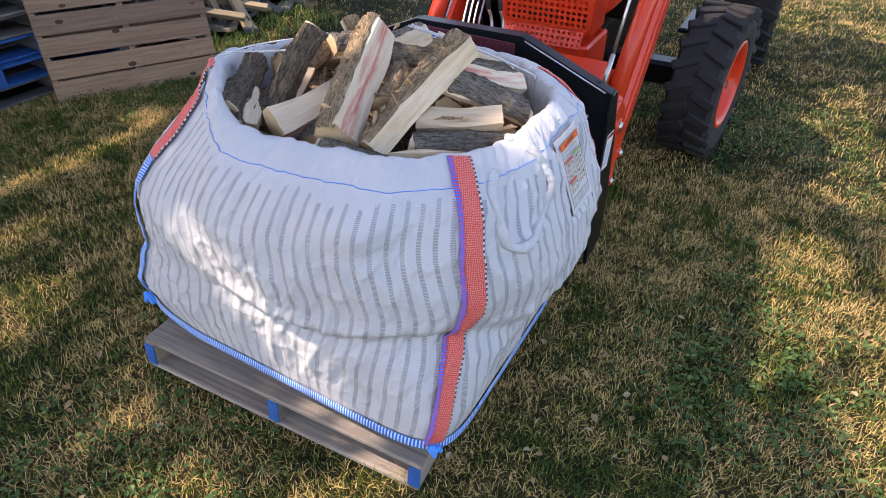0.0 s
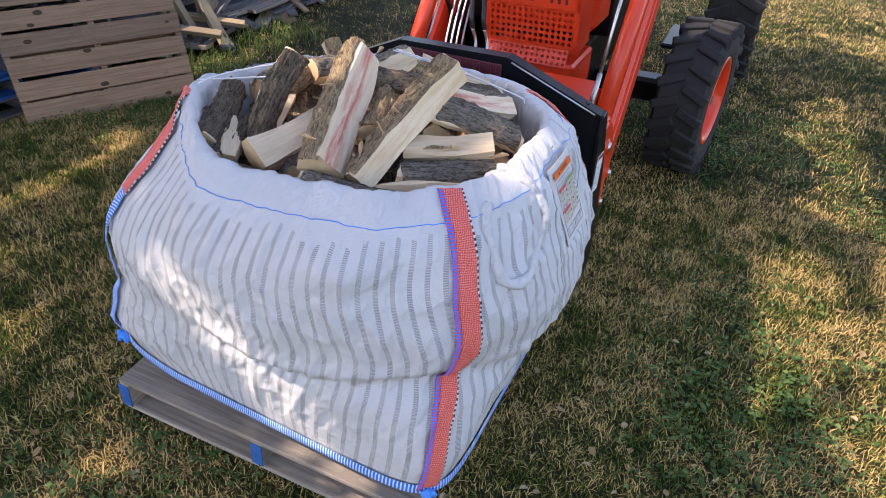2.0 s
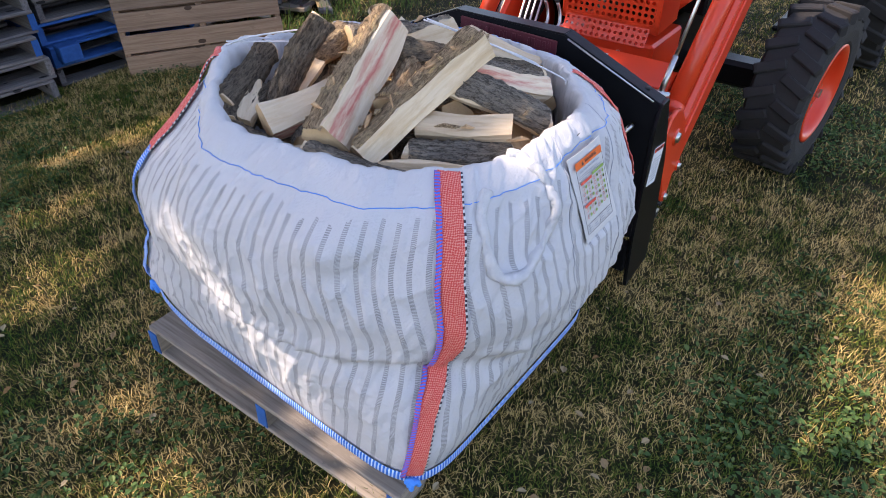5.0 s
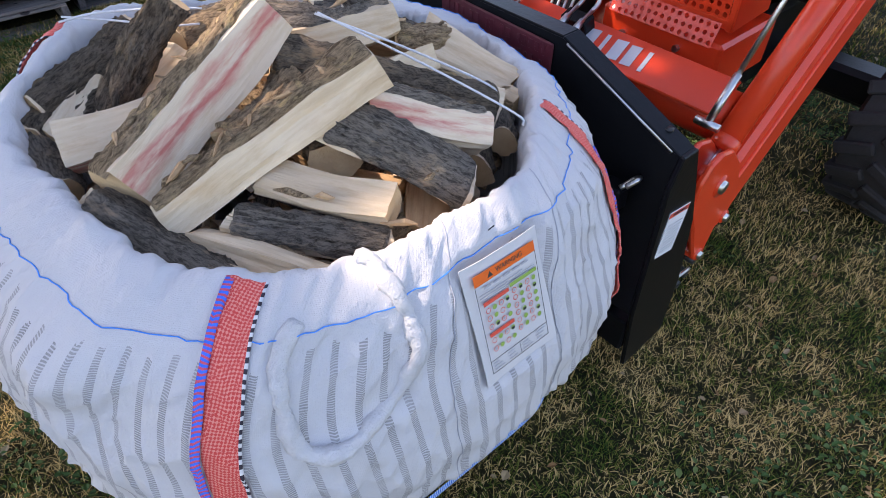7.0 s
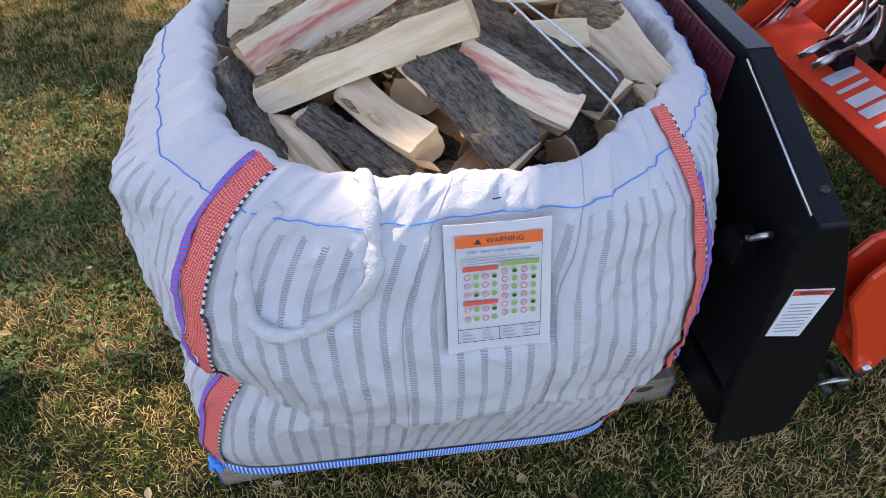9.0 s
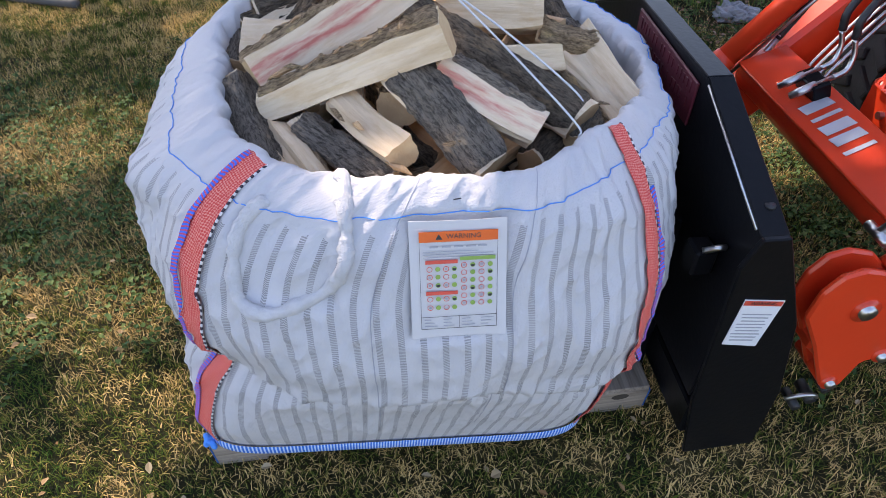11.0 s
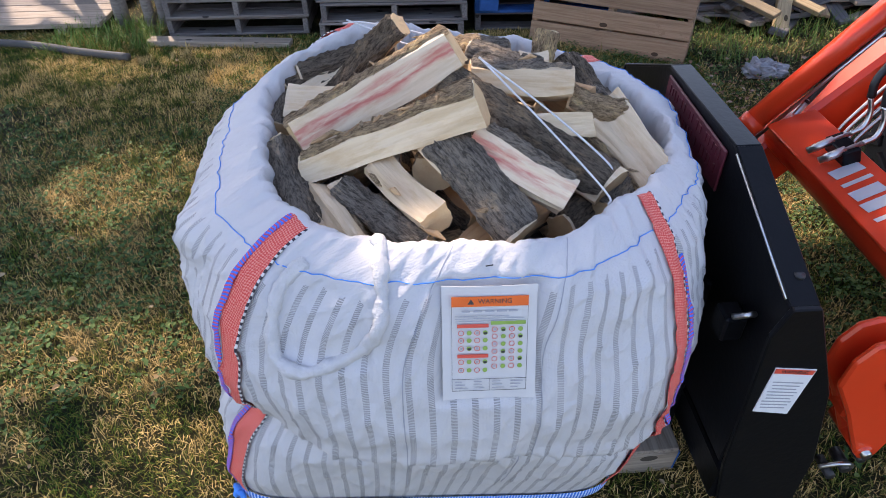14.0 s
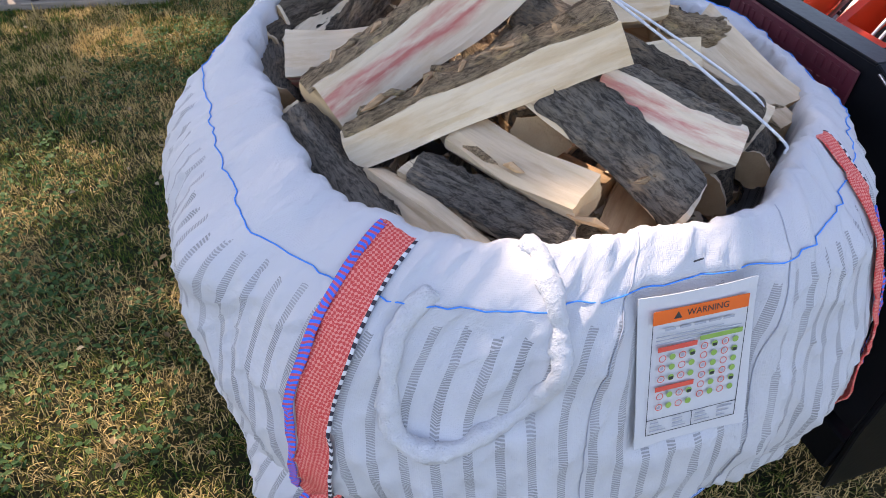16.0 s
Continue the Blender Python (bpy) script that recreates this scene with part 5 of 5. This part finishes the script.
for sgn in (-1, 1):
    y, lo, hi = (-0.445, 0.355, 1.225) if sgn < 0 else (0.505, 0.335, 1.265)
    m, le = beam((1.06, y, lo), (1.95, y, hi))
    tp("loader_arm", box_bm(le, 0.10, 0.17, m, 0.016), ORANGE, "orange box-section loader arm")
    tp("arm_rib", box_bm(le, 0.016, 0.10, m @ pose(0, sgn * 0.052, -0.02), 0.004), ORANGE)
    for o in (sgn * 0.052, -sgn * 0.012):
        tp("arm_bracket", plate_bm([(0.94, 0.545), (0.945, 0.625), (0.975, 0.675), (1.02, 0.69), (1.08, 0.675), (1.16, 0.60), (1.24, 0.45), (1.20, 0.37), (1.16, 0.36), (1.145, 0.27), (1.12, 0.245), (1.09, 0.265), (1.0, 0.445)], 1, y + o - 0.009, y + o + 0.009, 0.006), ORANGE)
    for x, z, r in ((1.072, 0.562, 0.020), (1.105, 0.285, 0.013), (1.195, 0.385, 0.013)):
        tp("pin", tube_bm([(x, y - 0.075, z), (x, y + 0.075, z)], r, 12), STEEL, "", False)
        tp("pin_boss", tube_bm([(x, y - 0.066, z), (x, y + 0.066, z)], r * 1.7, 14), ORANGE, "", False)
    tp("arm_hole_ring", tube_bm([(1.36, y - 0.056, lo + 0.285), (1.36, y + 0.056, lo + 0.285)], 0.034, 16), ORANGE, "", False)
    # tilt cylinder above the arm
    yc = y if sgn < 0 else y - 0.045
    a, b = (Vector((1.10, yc, 0.572)), Vector((1.95, yc, 1.404))) if sgn < 0 else (Vector((1.07, yc, 0.616)), Vector((1.72, yc, 1.39)))
    d = (b - a).normalized()
    tp("cylinder_rod", tube_bm([a - d * 0.06, a + d * 0.10], 0.016, 12), CHROME, "polished cylinder rod", False)
    tp("cylinder_barrel", tube_bm([a + d * 0.07, b], 0.036, 18), ORANGE, "orange hydraulic cylinder barrel", False)
    tp("cylinder_gland", tube_bm([a + d * 0.06, a + d * 0.10], 0.040, 16), ORANGE, "", False)
# fitting, side line and looped hose on the far cylinder
tp("hose_fitting", tube_bm([(1.205, 0.44, 0.645), (1.222, 0.44, 0.667), (1.274, 0.44, 0.769)], 0.011, 10), STEEL, "zinc hose fitting", False)
tp("hose", tube_bm(curve_points([(1.268, 0.44, 0.757), (1.362, 0.45, 0.908), (1.42, 0.45, 0.965), (1.483, 0.45, 0.962), (1.555, 0.45, 0.90), (1.575, 0.44, 0.82), (1.52, 0.42, 0.73)], 8), 0.012, 10), BLACK_RUBBER, "black hydraulic hose", False)
tp("steel_line", tube_bm([(1.13, 0.425, 0.64), (1.70, 0.425, 1.315)], 0.006, 8), STEEL, "straight steel hydraulic line", False)
tp("pin", tube_bm([(1.544, 0.40, 1.062), (1.544, 0.47, 1.062)], 0.024, 14), STEEL, "zinc pivot pin", False)
# white decal on the near arm
m, le = beam((1.06, -0.445, 0.355), (1.95, -0.445, 1.225))
tp("decal", box_bm(0.14, 0.001, 0.035, m @ pose(0.13, -0.0512, 0.0), 0), WHITE_INK, "white decal")
# cross tube between the arms, with its maker's mark as plain slanted bars
for x, z, r in ((1.10, 0.195, 0.016), (1.07, 0.165, 0.013), (1.125, 0.235, 0.012)):
    wpart("latch_pin", tube_bm([(x, -0.50, z), (x, -0.44, z)], r, 10), BLACK_RUBBER, fork, "dark greased latch pin")
wpart("latch_spring", tube_bm(curve_points([(1.03, -0.49, 0.20), (1.06, -0.50, 0.225), (1.10, -0.50, 0.22), (1.12, -0.49, 0.19)], 5), 0.006, 8), STEEL, fork, "bent zinc latch spring")
tp("cross_tube", tube_bm([(1.26, -0.40, 0.645), (1.26, 0.46, 0.645)], 0.078, 28), ORANGE, "thick orange cross tube", False)
TOP = Vector((-0.35, 0, 0.94)).normalized()
tp("cross_plate", box_bm(0.15, 0.80, 0.012, pose(1.225, 0.02, 0.715, 0, -20, 0), 0.003), ORANGE)
bm = bmesh.new()
for k, w in enumerate((0.040, 0.014, 0.040, 0.036, 0.014)):
    y = 0.095 - k * 0.052
    mm = pose(1.222, y, 0.7225, 0, -20, 0) @ pose(0, 0, 0, 0, 0, 8)
    box_bm(0.085, w, 0.001, mm, 0, bm)
tp("maker_mark", bm, SILVER_INK, "silver maker's mark as plain bars")
# valve block with couplers and pipes
tp("valve_block", box_bm(0.05, 0.10, 0.05, pose(1.24, 0.165, 0.748, 0, -20, 0), 0.004), BLACK)
for dy, x in ((0.025, 1.20), (-0.03, 1.205)):
    p = Vector((x, 0.165 + dy, 0.755))
    tp("coupler", tube_bm([p + Vector((0.06, 0, 0.03)), p + Vector((0.02, 0, 0.01)), p + Vector((0.019, 0, 0.0095)), p - Vector((0.03, 0, 0.015)), p - Vector((0.031, 0, 0.0155)), p - Vector((0.045, 0, 0.022))], [0.007, 0.007, 0.012, 0.012, 0.010, 0.010], 12), STEEL, "zinc hydraulic coupler", False)
    tp("elbow", tube_bm(curve_points([p + Vector((0.06, 0, 0.03)), p + Vector((0.09, 0.0, 0.05)), p + Vector((0.10, 0.01, 0.09)), p + Vector((0.09, 0.02, 0.13))], 5), 0.0075, 10), STEEL, "zinc elbow fitting", False)
    tp("hose", tube_bm(curve_points([p + Vector((0.09, 0.02, 0.13)), p + Vector((0.10, 0.03, 0.2)), p + Vector((0.25, 0.08, 0.34)), p + Vector((0.5, 0.1, 0.5))], 6), 0.011, 10), BLACK_RUBBER, "black hydraulic hose", False)
for k in range(4):
    y = 0.25 + 0.028 * k
    tp("steel_line", tube_bm(curve_points([(1.36, y + 0.06, 0.615), (1.375, y + 0.06, 0.665), (1.415, y + 0.07, 0.725), (1.56, y + 0.09, 0.90), (1.80, y + 0.09, 1.19)], 6), 0.0055, 8), STEEL, "bent steel hydraulic line", False)
# level indicator rod by the near arm
tp("indicator_rod", tube_bm([(1.096, -0.405, 0.700), (1.184, -0.405, 0.815)], 0.011, 10), STEEL, "zinc rod end", False)
tp("indicator_rod", tube_bm([(1.184, -0.405, 0.815), (1.62, -0.40, 1.38)], 0.0075, 10), STEEL, "thin steel level rod", False)
tp("rod_pivot", tube_bm([(1.096, -0.44, 0.70), (1.096, -0.37, 0.70)], 0.012, 10), STEEL, "", False)

# ---- the yard behind ----
rng = random.Random(21)
N_STACK = "stacked pallets along the yard's edge"


def stack(x, y, turn, count, wood, label, blue_rows=(), z0=0.0, seed=0):
    made = {}
    for k in range(count):
        blue = int(k in blue_rows) * (2 if x > 0.5 else 1)
        m = pose(x + rng.uniform(-0.02, 0.02), y + rng.uniform(-0.03, 0.03), z0 + 0.1305 * k, 0, 0, turn + rng.uniform(-1, 1))
        if blue not in made:
            made[blue] = make_pallet(m, wood, label, N_STACK, blue, 1.22, 1.0, 7, seed=seed + blue)
        else:
            copy_thing(made[blue], m)


stack(-1.17, 3.83, -2, 3, WOOD_SHADED, "old grey pallet lying in a stack", (), 0.0, 31)
stack(-0.07, 3.68, -2, 8, WOOD_SHADED, "grey pallet with some blue ends in a tall stack", (2, 3), 0.0, 41)
stack(1.02, 3.78, -3, 7, WOOD_SHADED, "old grey pallet with blue paint in a tall stack", (1, 2), 0.0, 51)
tagged(part("blue_block", box_bm(0.13, 0.10, 0.10, Matrix(), 0.006), BLUE_WOOD), "chipped blue pallet block in the stack", "pallet block").matrix_basis = pose(0.575, 3.13, 0.22, 0, 0, -3)
# pallet leaning on the stack, its boards towards the bag
lean_m = pose(1.30, 2.72, 0.0, 0, 0, -29) @ pose(0, 0, 0, -13, 0, 0) @ pose(0, 0.14, 0.61, 90, 0, 0)
leaner = make_pallet(lean_m, WOOD_WARM, "warm brown pallet leaning upright against the stack", "", False, 1.22, 1.05, 9, 0.118, seed=61)


def board(a, b, width, thick, wood, label, category="plank", group="", up=(0, 0, 1), name="plank"):
    m, le = beam(a, b, up)
    bm = box_bm(le, width, thick, Matrix(), 0.004)
    ob = part(name, bm, wood)
    ob.matrix_basis = m
    return tagged(ob, label, category, group)


board((-1.80, 3.11, 0.022), (-0.80, 2.99, 0.022), 0.10, 0.04, WOOD_GREY, "grey plank lying in the grass before the stack")
# fence posts
for x, y, r, h in ((-2.12, 3.52, 0.055, 1.15), (-1.90, 3.46, 0.04, 0.95), (-1.78, 3.42, 0.04, 1.2)):
    pts = [(x + 0.02 * math.sin(k), y + 0.015 * math.cos(2 * k), h * k / 6 - 0.05) for k in range(7)]
    bm = tube_bm(pts, [r * (1 + 0.06 * math.sin(3 * k)) for k in range(7)], 9)
    tagged(part("fence_post", bm, WOOD_SHADED, None, "", True), "weathered grey rough wooden fence post", "post", "posts at the yard's edge")
# boardwalk with bark litter
walkway = thing("boardwalk", pose(-3.0, 3.83, 0), "low weathered board platform littered with bark", "boardwalk")
for k in range(9):
    ob = part("plank", box_bm(1.75, 0.135, 0.035, Matrix(), 0.004), WOOD_GREY, walkway)
    ob.matrix_basis = pose(-0.08 + rng.uniform(-0.02, 0.02), -0.42 + 0.145 * k, 0.062, 0, 0, rng.uniform(-0.6, 0.6))
for x in (-0.6, 0.5):
    ob = part("joist", box_bm(1.25, 0.06, 0.045, Matrix(), 0.003), WOOD_GREY, walkway)
    ob.matrix_basis = pose(x, 0.15, 0.0225, 0, 0, 90)
for x, y in ((-2.62, 4.05), (-3.2, 4.6)):
    board((x, y, 0.09), (x + 0.02, y, 1.1), 0.11, 0.09, WOOD_PALE, "pale squared post standing on the boards", "post", "", (0, 1, 0), "post")
board((-3.9, 4.75, 0.30), (-2.1, 4.68, 0.30), 0.03, 0.14, WOOD_GREY, "grey rail board across the posts", "rail", "", (0, 0, 1), "rail")
leaf_object("bark_litter", 1500, (-3.8, -2.2, 3.95, 4.8), (0.02, 0.07), CHIPS, "brown bark chips strewn over the boards", "bark chips", (0.08, 0.115), 8)
# hose in the grass
hp = curve_points([(-1.84, 2.80, 0.035), (-2.2, 2.93, 0.03), (-2.7, 3.10, 0.035), (-3.4, 3.2, 0.03), (-4.4, 3.3, 0.03)], 8)
tagged(part("drain_pipe", tube_bm(hp, 0.026, 10), PIPE, None, "", True), "grey flexible pipe lying in the grass", "pipe")
# dark board wall behind the stacks
wall = tagged(new("wall_back"), "dark board shed wall behind the pallets", "wall", kind="structure")
for k in range(28):
    ob = part("board", box_bm(1.9, 0.128, 0.022, Matrix(), 0.003), BLACK, wall)
    ob.matrix_basis = pose(-1.85 + 0.132 * k, 4.62 + rng.uniform(-0.004, 0.004), 0.95, 0, 90, 90)
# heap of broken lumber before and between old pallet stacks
stack(2.42, 4.10, 4, 5, WOOD_SHADED, "old pallet in shade-darkened wood, stacked behind broken lumber", (), 0.0, 71)
stack(3.62, 4.05, -6, 6, WOOD_SHADED, "old pallet in shade-darkened wood, stacked behind broken lumber", (), 0.0, 81)
stack(4.85, 4.15, 3, 4, WOOD_SHADED, "old pallet in shade-darkened wood, stacked behind broken lumber", (), 0.0, 91)
woods = (WOOD_PALE, WOOD_GREY, WOOD_GREY, WOOD_WARM, WOOD_SHADED, WOOD_SHADED)
for k in range(90):
    top = k >= 62
    x = rng.uniform(1.95, 5.2)
    if top:
        base = 0.68 if x < 3.0 else (0.81 if x < 4.2 else 0.55)
        c = Vector((x, rng.uniform(3.65, 4.4), base + 0.02 + 0.03 * rng.randrange(4)))
        rise = 0.06
    else:
        layer = rng.randrange(4)
        c = Vector((x, rng.uniform(3.02 + 0.06 * layer, 3.45), 0.025 + 0.034 * layer))
        rise = 0.03 if rng.random() < 0.7 else 0.45
    t = rng.uniform(-0.5, 0.5) + (0 if rng.random() < 0.6 else 1.3)
    d = Vector((math.cos(t), math.sin(t) * (0.5 if not top else 1), rng.uniform(-rise, rise))) * rng.uniform(0.22, 0.5)
    if not top:
        c.z = max(c.z, abs(d.z) + 0.02)
        if rise > 0.1:
            c.z = abs(d.z) + 0.02
    board(c - d, c + d, rng.uniform(0.07, 0.14), rng.uniform(0.018, 0.04), rng.choice(woods), "broken weathered lumber piece in a loose heap", "lumber", "heap of broken lumber", (rng.uniform(-0.3, 0.3), rng.uniform(-0.3, 0.3), 1))
for a, b, w in (((2.15, 3.45, 0.26), (2.55, 2.92, 0.14), 0.10), ((2.35, 3.75, 0.30), (2.90, 2.98, 0.13), 0.09), ((2.75, 3.2, 0.05), (3.1, 3.45, 0.95), 0.12), ((2.55, 3.15, 0.02), (2.45, 3.5, 0.8), 0.09), ((2.62, 2.95, 0.02), (2.75, 3.3, 0.35), 0.11)):
    board(a, b, w, 0.035, WOOD_PALE, "pale sawn lumber end sticking out of the heap", "lumber", "heap of broken lumber", (0.2, -0.5, 1))
# crumpled plastic sheet
bm = bmesh.new()
bmesh.ops.create_icosphere(bm, subdivisions=4, radius=0.085, matrix=pose(2.2, 2.28, 0.03) @ Matrix.Diagonal((1.5, 0.9, 0.6, 1)))
for v in bm.verts:
    v.co += Vector((v.co.x - 2.2, v.co.y - 2.28, v.co.z)).normalized() * (0.05 * abs(noise.noise(v.co * 16)) + 0.03 * noise.noise(v.co * 40))
    v.co.z = max(v.co.z, 0.0)
tagged(part("plastic_sheet", bm, PLASTIC), "crumpled grey plastic sheet on the ground", "plastic")
leaf_object("bark_litter", 500, (1.7, 2.8, 1.6, 2.5), (0.012, 0.038), CHIPS, "wood chips and bark strewn on the ground", "bark chips", (0.01, 0.04), 9)

# ---- unseen tree, added so that its crown dapples the yard ----
tree = thing("tree", pose(-6.3, 9.2, 0), "unseen broadleaf tree added to cast dappled shade", "tree")
trunk = tube_bm(curve_points([(0, 0, -0.1), (0.05, 0, 1.5), (0.1, -0.1, 3.2), (0.3, -0.5, 5.0), (0.8, -1.2, 7.0)], 5), [0.32 - 0.011 * k for k in range(21)], 14)
ob = part("trunk", trunk, BARK_GREY, tree, "", True)
for k in range(9):
    t = 2 * math.pi * k / 9
    e = (0.3 + 3.0 * math.cos(t), -0.5 + 3.0 * math.sin(t), 6.2 + 1.2 * math.sin(k * 2.3))
    part("limb", tube_bm(curve_points([(0.15, -0.2, 3.6 + 0.15 * k), (0.2 + 1.2 * math.cos(t), -0.4 + 1.2 * math.sin(t), 5.2), e], 6), [0.09 - 0.0055 * j for j in range(13)], 8), BARK_GREY, tree, "", True)
rng = np.random.default_rng(17)
drop = -Vector((SUN.x / SUN.z, SUN.y / SUN.z, 0))


# gaps left in the crown to place sun patches, by where their light falls
OPENINGS = ((0.50, -0.72, 0.35, 0.36, 0.95), (0.48, -1.22, 0.20, 0.12, 3.2), (0.80, -1.38, 0.30, 0.14, 3.2), (1.25, -1.40, 0.34, 0.19, 3.2), (2.70, -1.53, 0.75, 0.27, 3.2), (4.60, -1.80, 0.40, 0.18, 3.2),
            (0.55, -1.74, 0.80, 0.32, 1.15), (1.7, -1.95, 0.7, 0.30, 0.9), (3.9, -1.65, 0.8, 0.32, 0.7), (0.45, 2.34, 0.62, 0.20, 3.2), (-0.25, 1.80, 0.25, 0.15, 1.2), (-0.55, 1.35, 0.25, 0.18, 2.2), (-1.36, 1.32, 0.40, 0.30, 3.2), (-0.87, 2.5, 0.4, 0.25, 3.2), (-1.9, 3.0, 0.65, 0.5, 3.2), (-2.9, 3.9, 0.9, 0.6, 3.2),
            (1.8, 0.9, 0.5, 0.3, 3.2), (2.05, -0.22, 0.42, 0.26, 1.3), (-0.26, -0.33, 0.13, 0.17, 2.6), (2.8, 3.0, 0.9, 0.4, 3.2), (-2.2, 0.5, 0.5, 0.3, 3.2), (-1.1, 0.2, 0.35, 0.2, 3.2), (-0.95, -0.6, 0.3, 0.2, 3.2), (-1.4, 0.7, 1.0, 0.9, 0.2), (4.0, -2.5, 1.5, 0.5, 0.8), (5.6, -1.5, 1.2, 0.8, 0.8))


def crown_density(gx, gy):
    """How thick the crown is along the sunbeam that ends at (gx, gy) on the ground."""
    v = 0.9 + 0.7 * noise.noise((gx * 0.8 + 3, gy * 0.8, 2.0)) + 0.9 * noise.noise((gx * 2.4, gy * 2.4, 6.0))
    v -= 0.5 * math.exp(-((gx + 1.5) / 1.0) ** 2 - ((gy - 0.3) / 1.1) ** 2)
    # extra leaves to shade the bag's left shoulder and the ground by the fork
    v += 0.9 * math.exp(-((gx + 0.10) / 0.30) ** 2 - ((gy + 0.85) / 0.32) ** 2)
    v += 0.8 * math.exp(-((gx - 1.15) / 0.55) ** 2 - ((gy + 0.85) / 0.24) ** 2)
    for cx, cy, rx, ry, clear in OPENINGS:
        q = ((gx - cx) / rx) ** 2 + ((gy - cy) / ry) ** 2
        v -= clear * math.exp(-q ** 3)
    return v


leaves = []
while len(leaves) < 60000:
    gx, gy = rng.uniform(-6.5, 7.5), rng.uniform(-5.2, 5.2)
    rim = math.hypot((gx - 0.6) / 6.4, (gy - 0.1) / 4.8) + 0.18 * noise.noise((gx * 0.5, gy * 0.5, 9.0))
    if rng.uniform(0, 1) > crown_density(gx, gy) * 1.1 * (1 - smooth(0.75, 1.0, rim)):
        continue
    z = 5.2 + 1.6 * rng.uniform(0, 1) + 0.8 * math.sin(gx)
    leaves.append((gx - drop.x * z, gy - drop.y * z, z))
c = np.array(leaves) - np.array([[-6.3, 9.2, 0.0]])
k = len(c)
d = rng.normal(size=(k, 3))
d /= np.linalg.norm(d, axis=1)[:, None]
s = np.cross(d, rng.normal(size=(k, 3)))
s /= np.linalg.norm(s, axis=1)[:, None]
h = rng.uniform(0.06, 0.115, k)[:, None]
v = np.stack([c - d * h, c + s * h * 0.55, c + d * h, c - s * h * 0.55], 1)
me = bpy.data.meshes.new("crown")
me.from_pydata(v.reshape(-1, 3).tolist(), [], (np.arange(k)[:, None] * 4 + np.array([[0, 1, 2, 3]])).tolist())
me.materials.append(FOLIAGE)
crown = new("crown", me)
crown.parent = tree
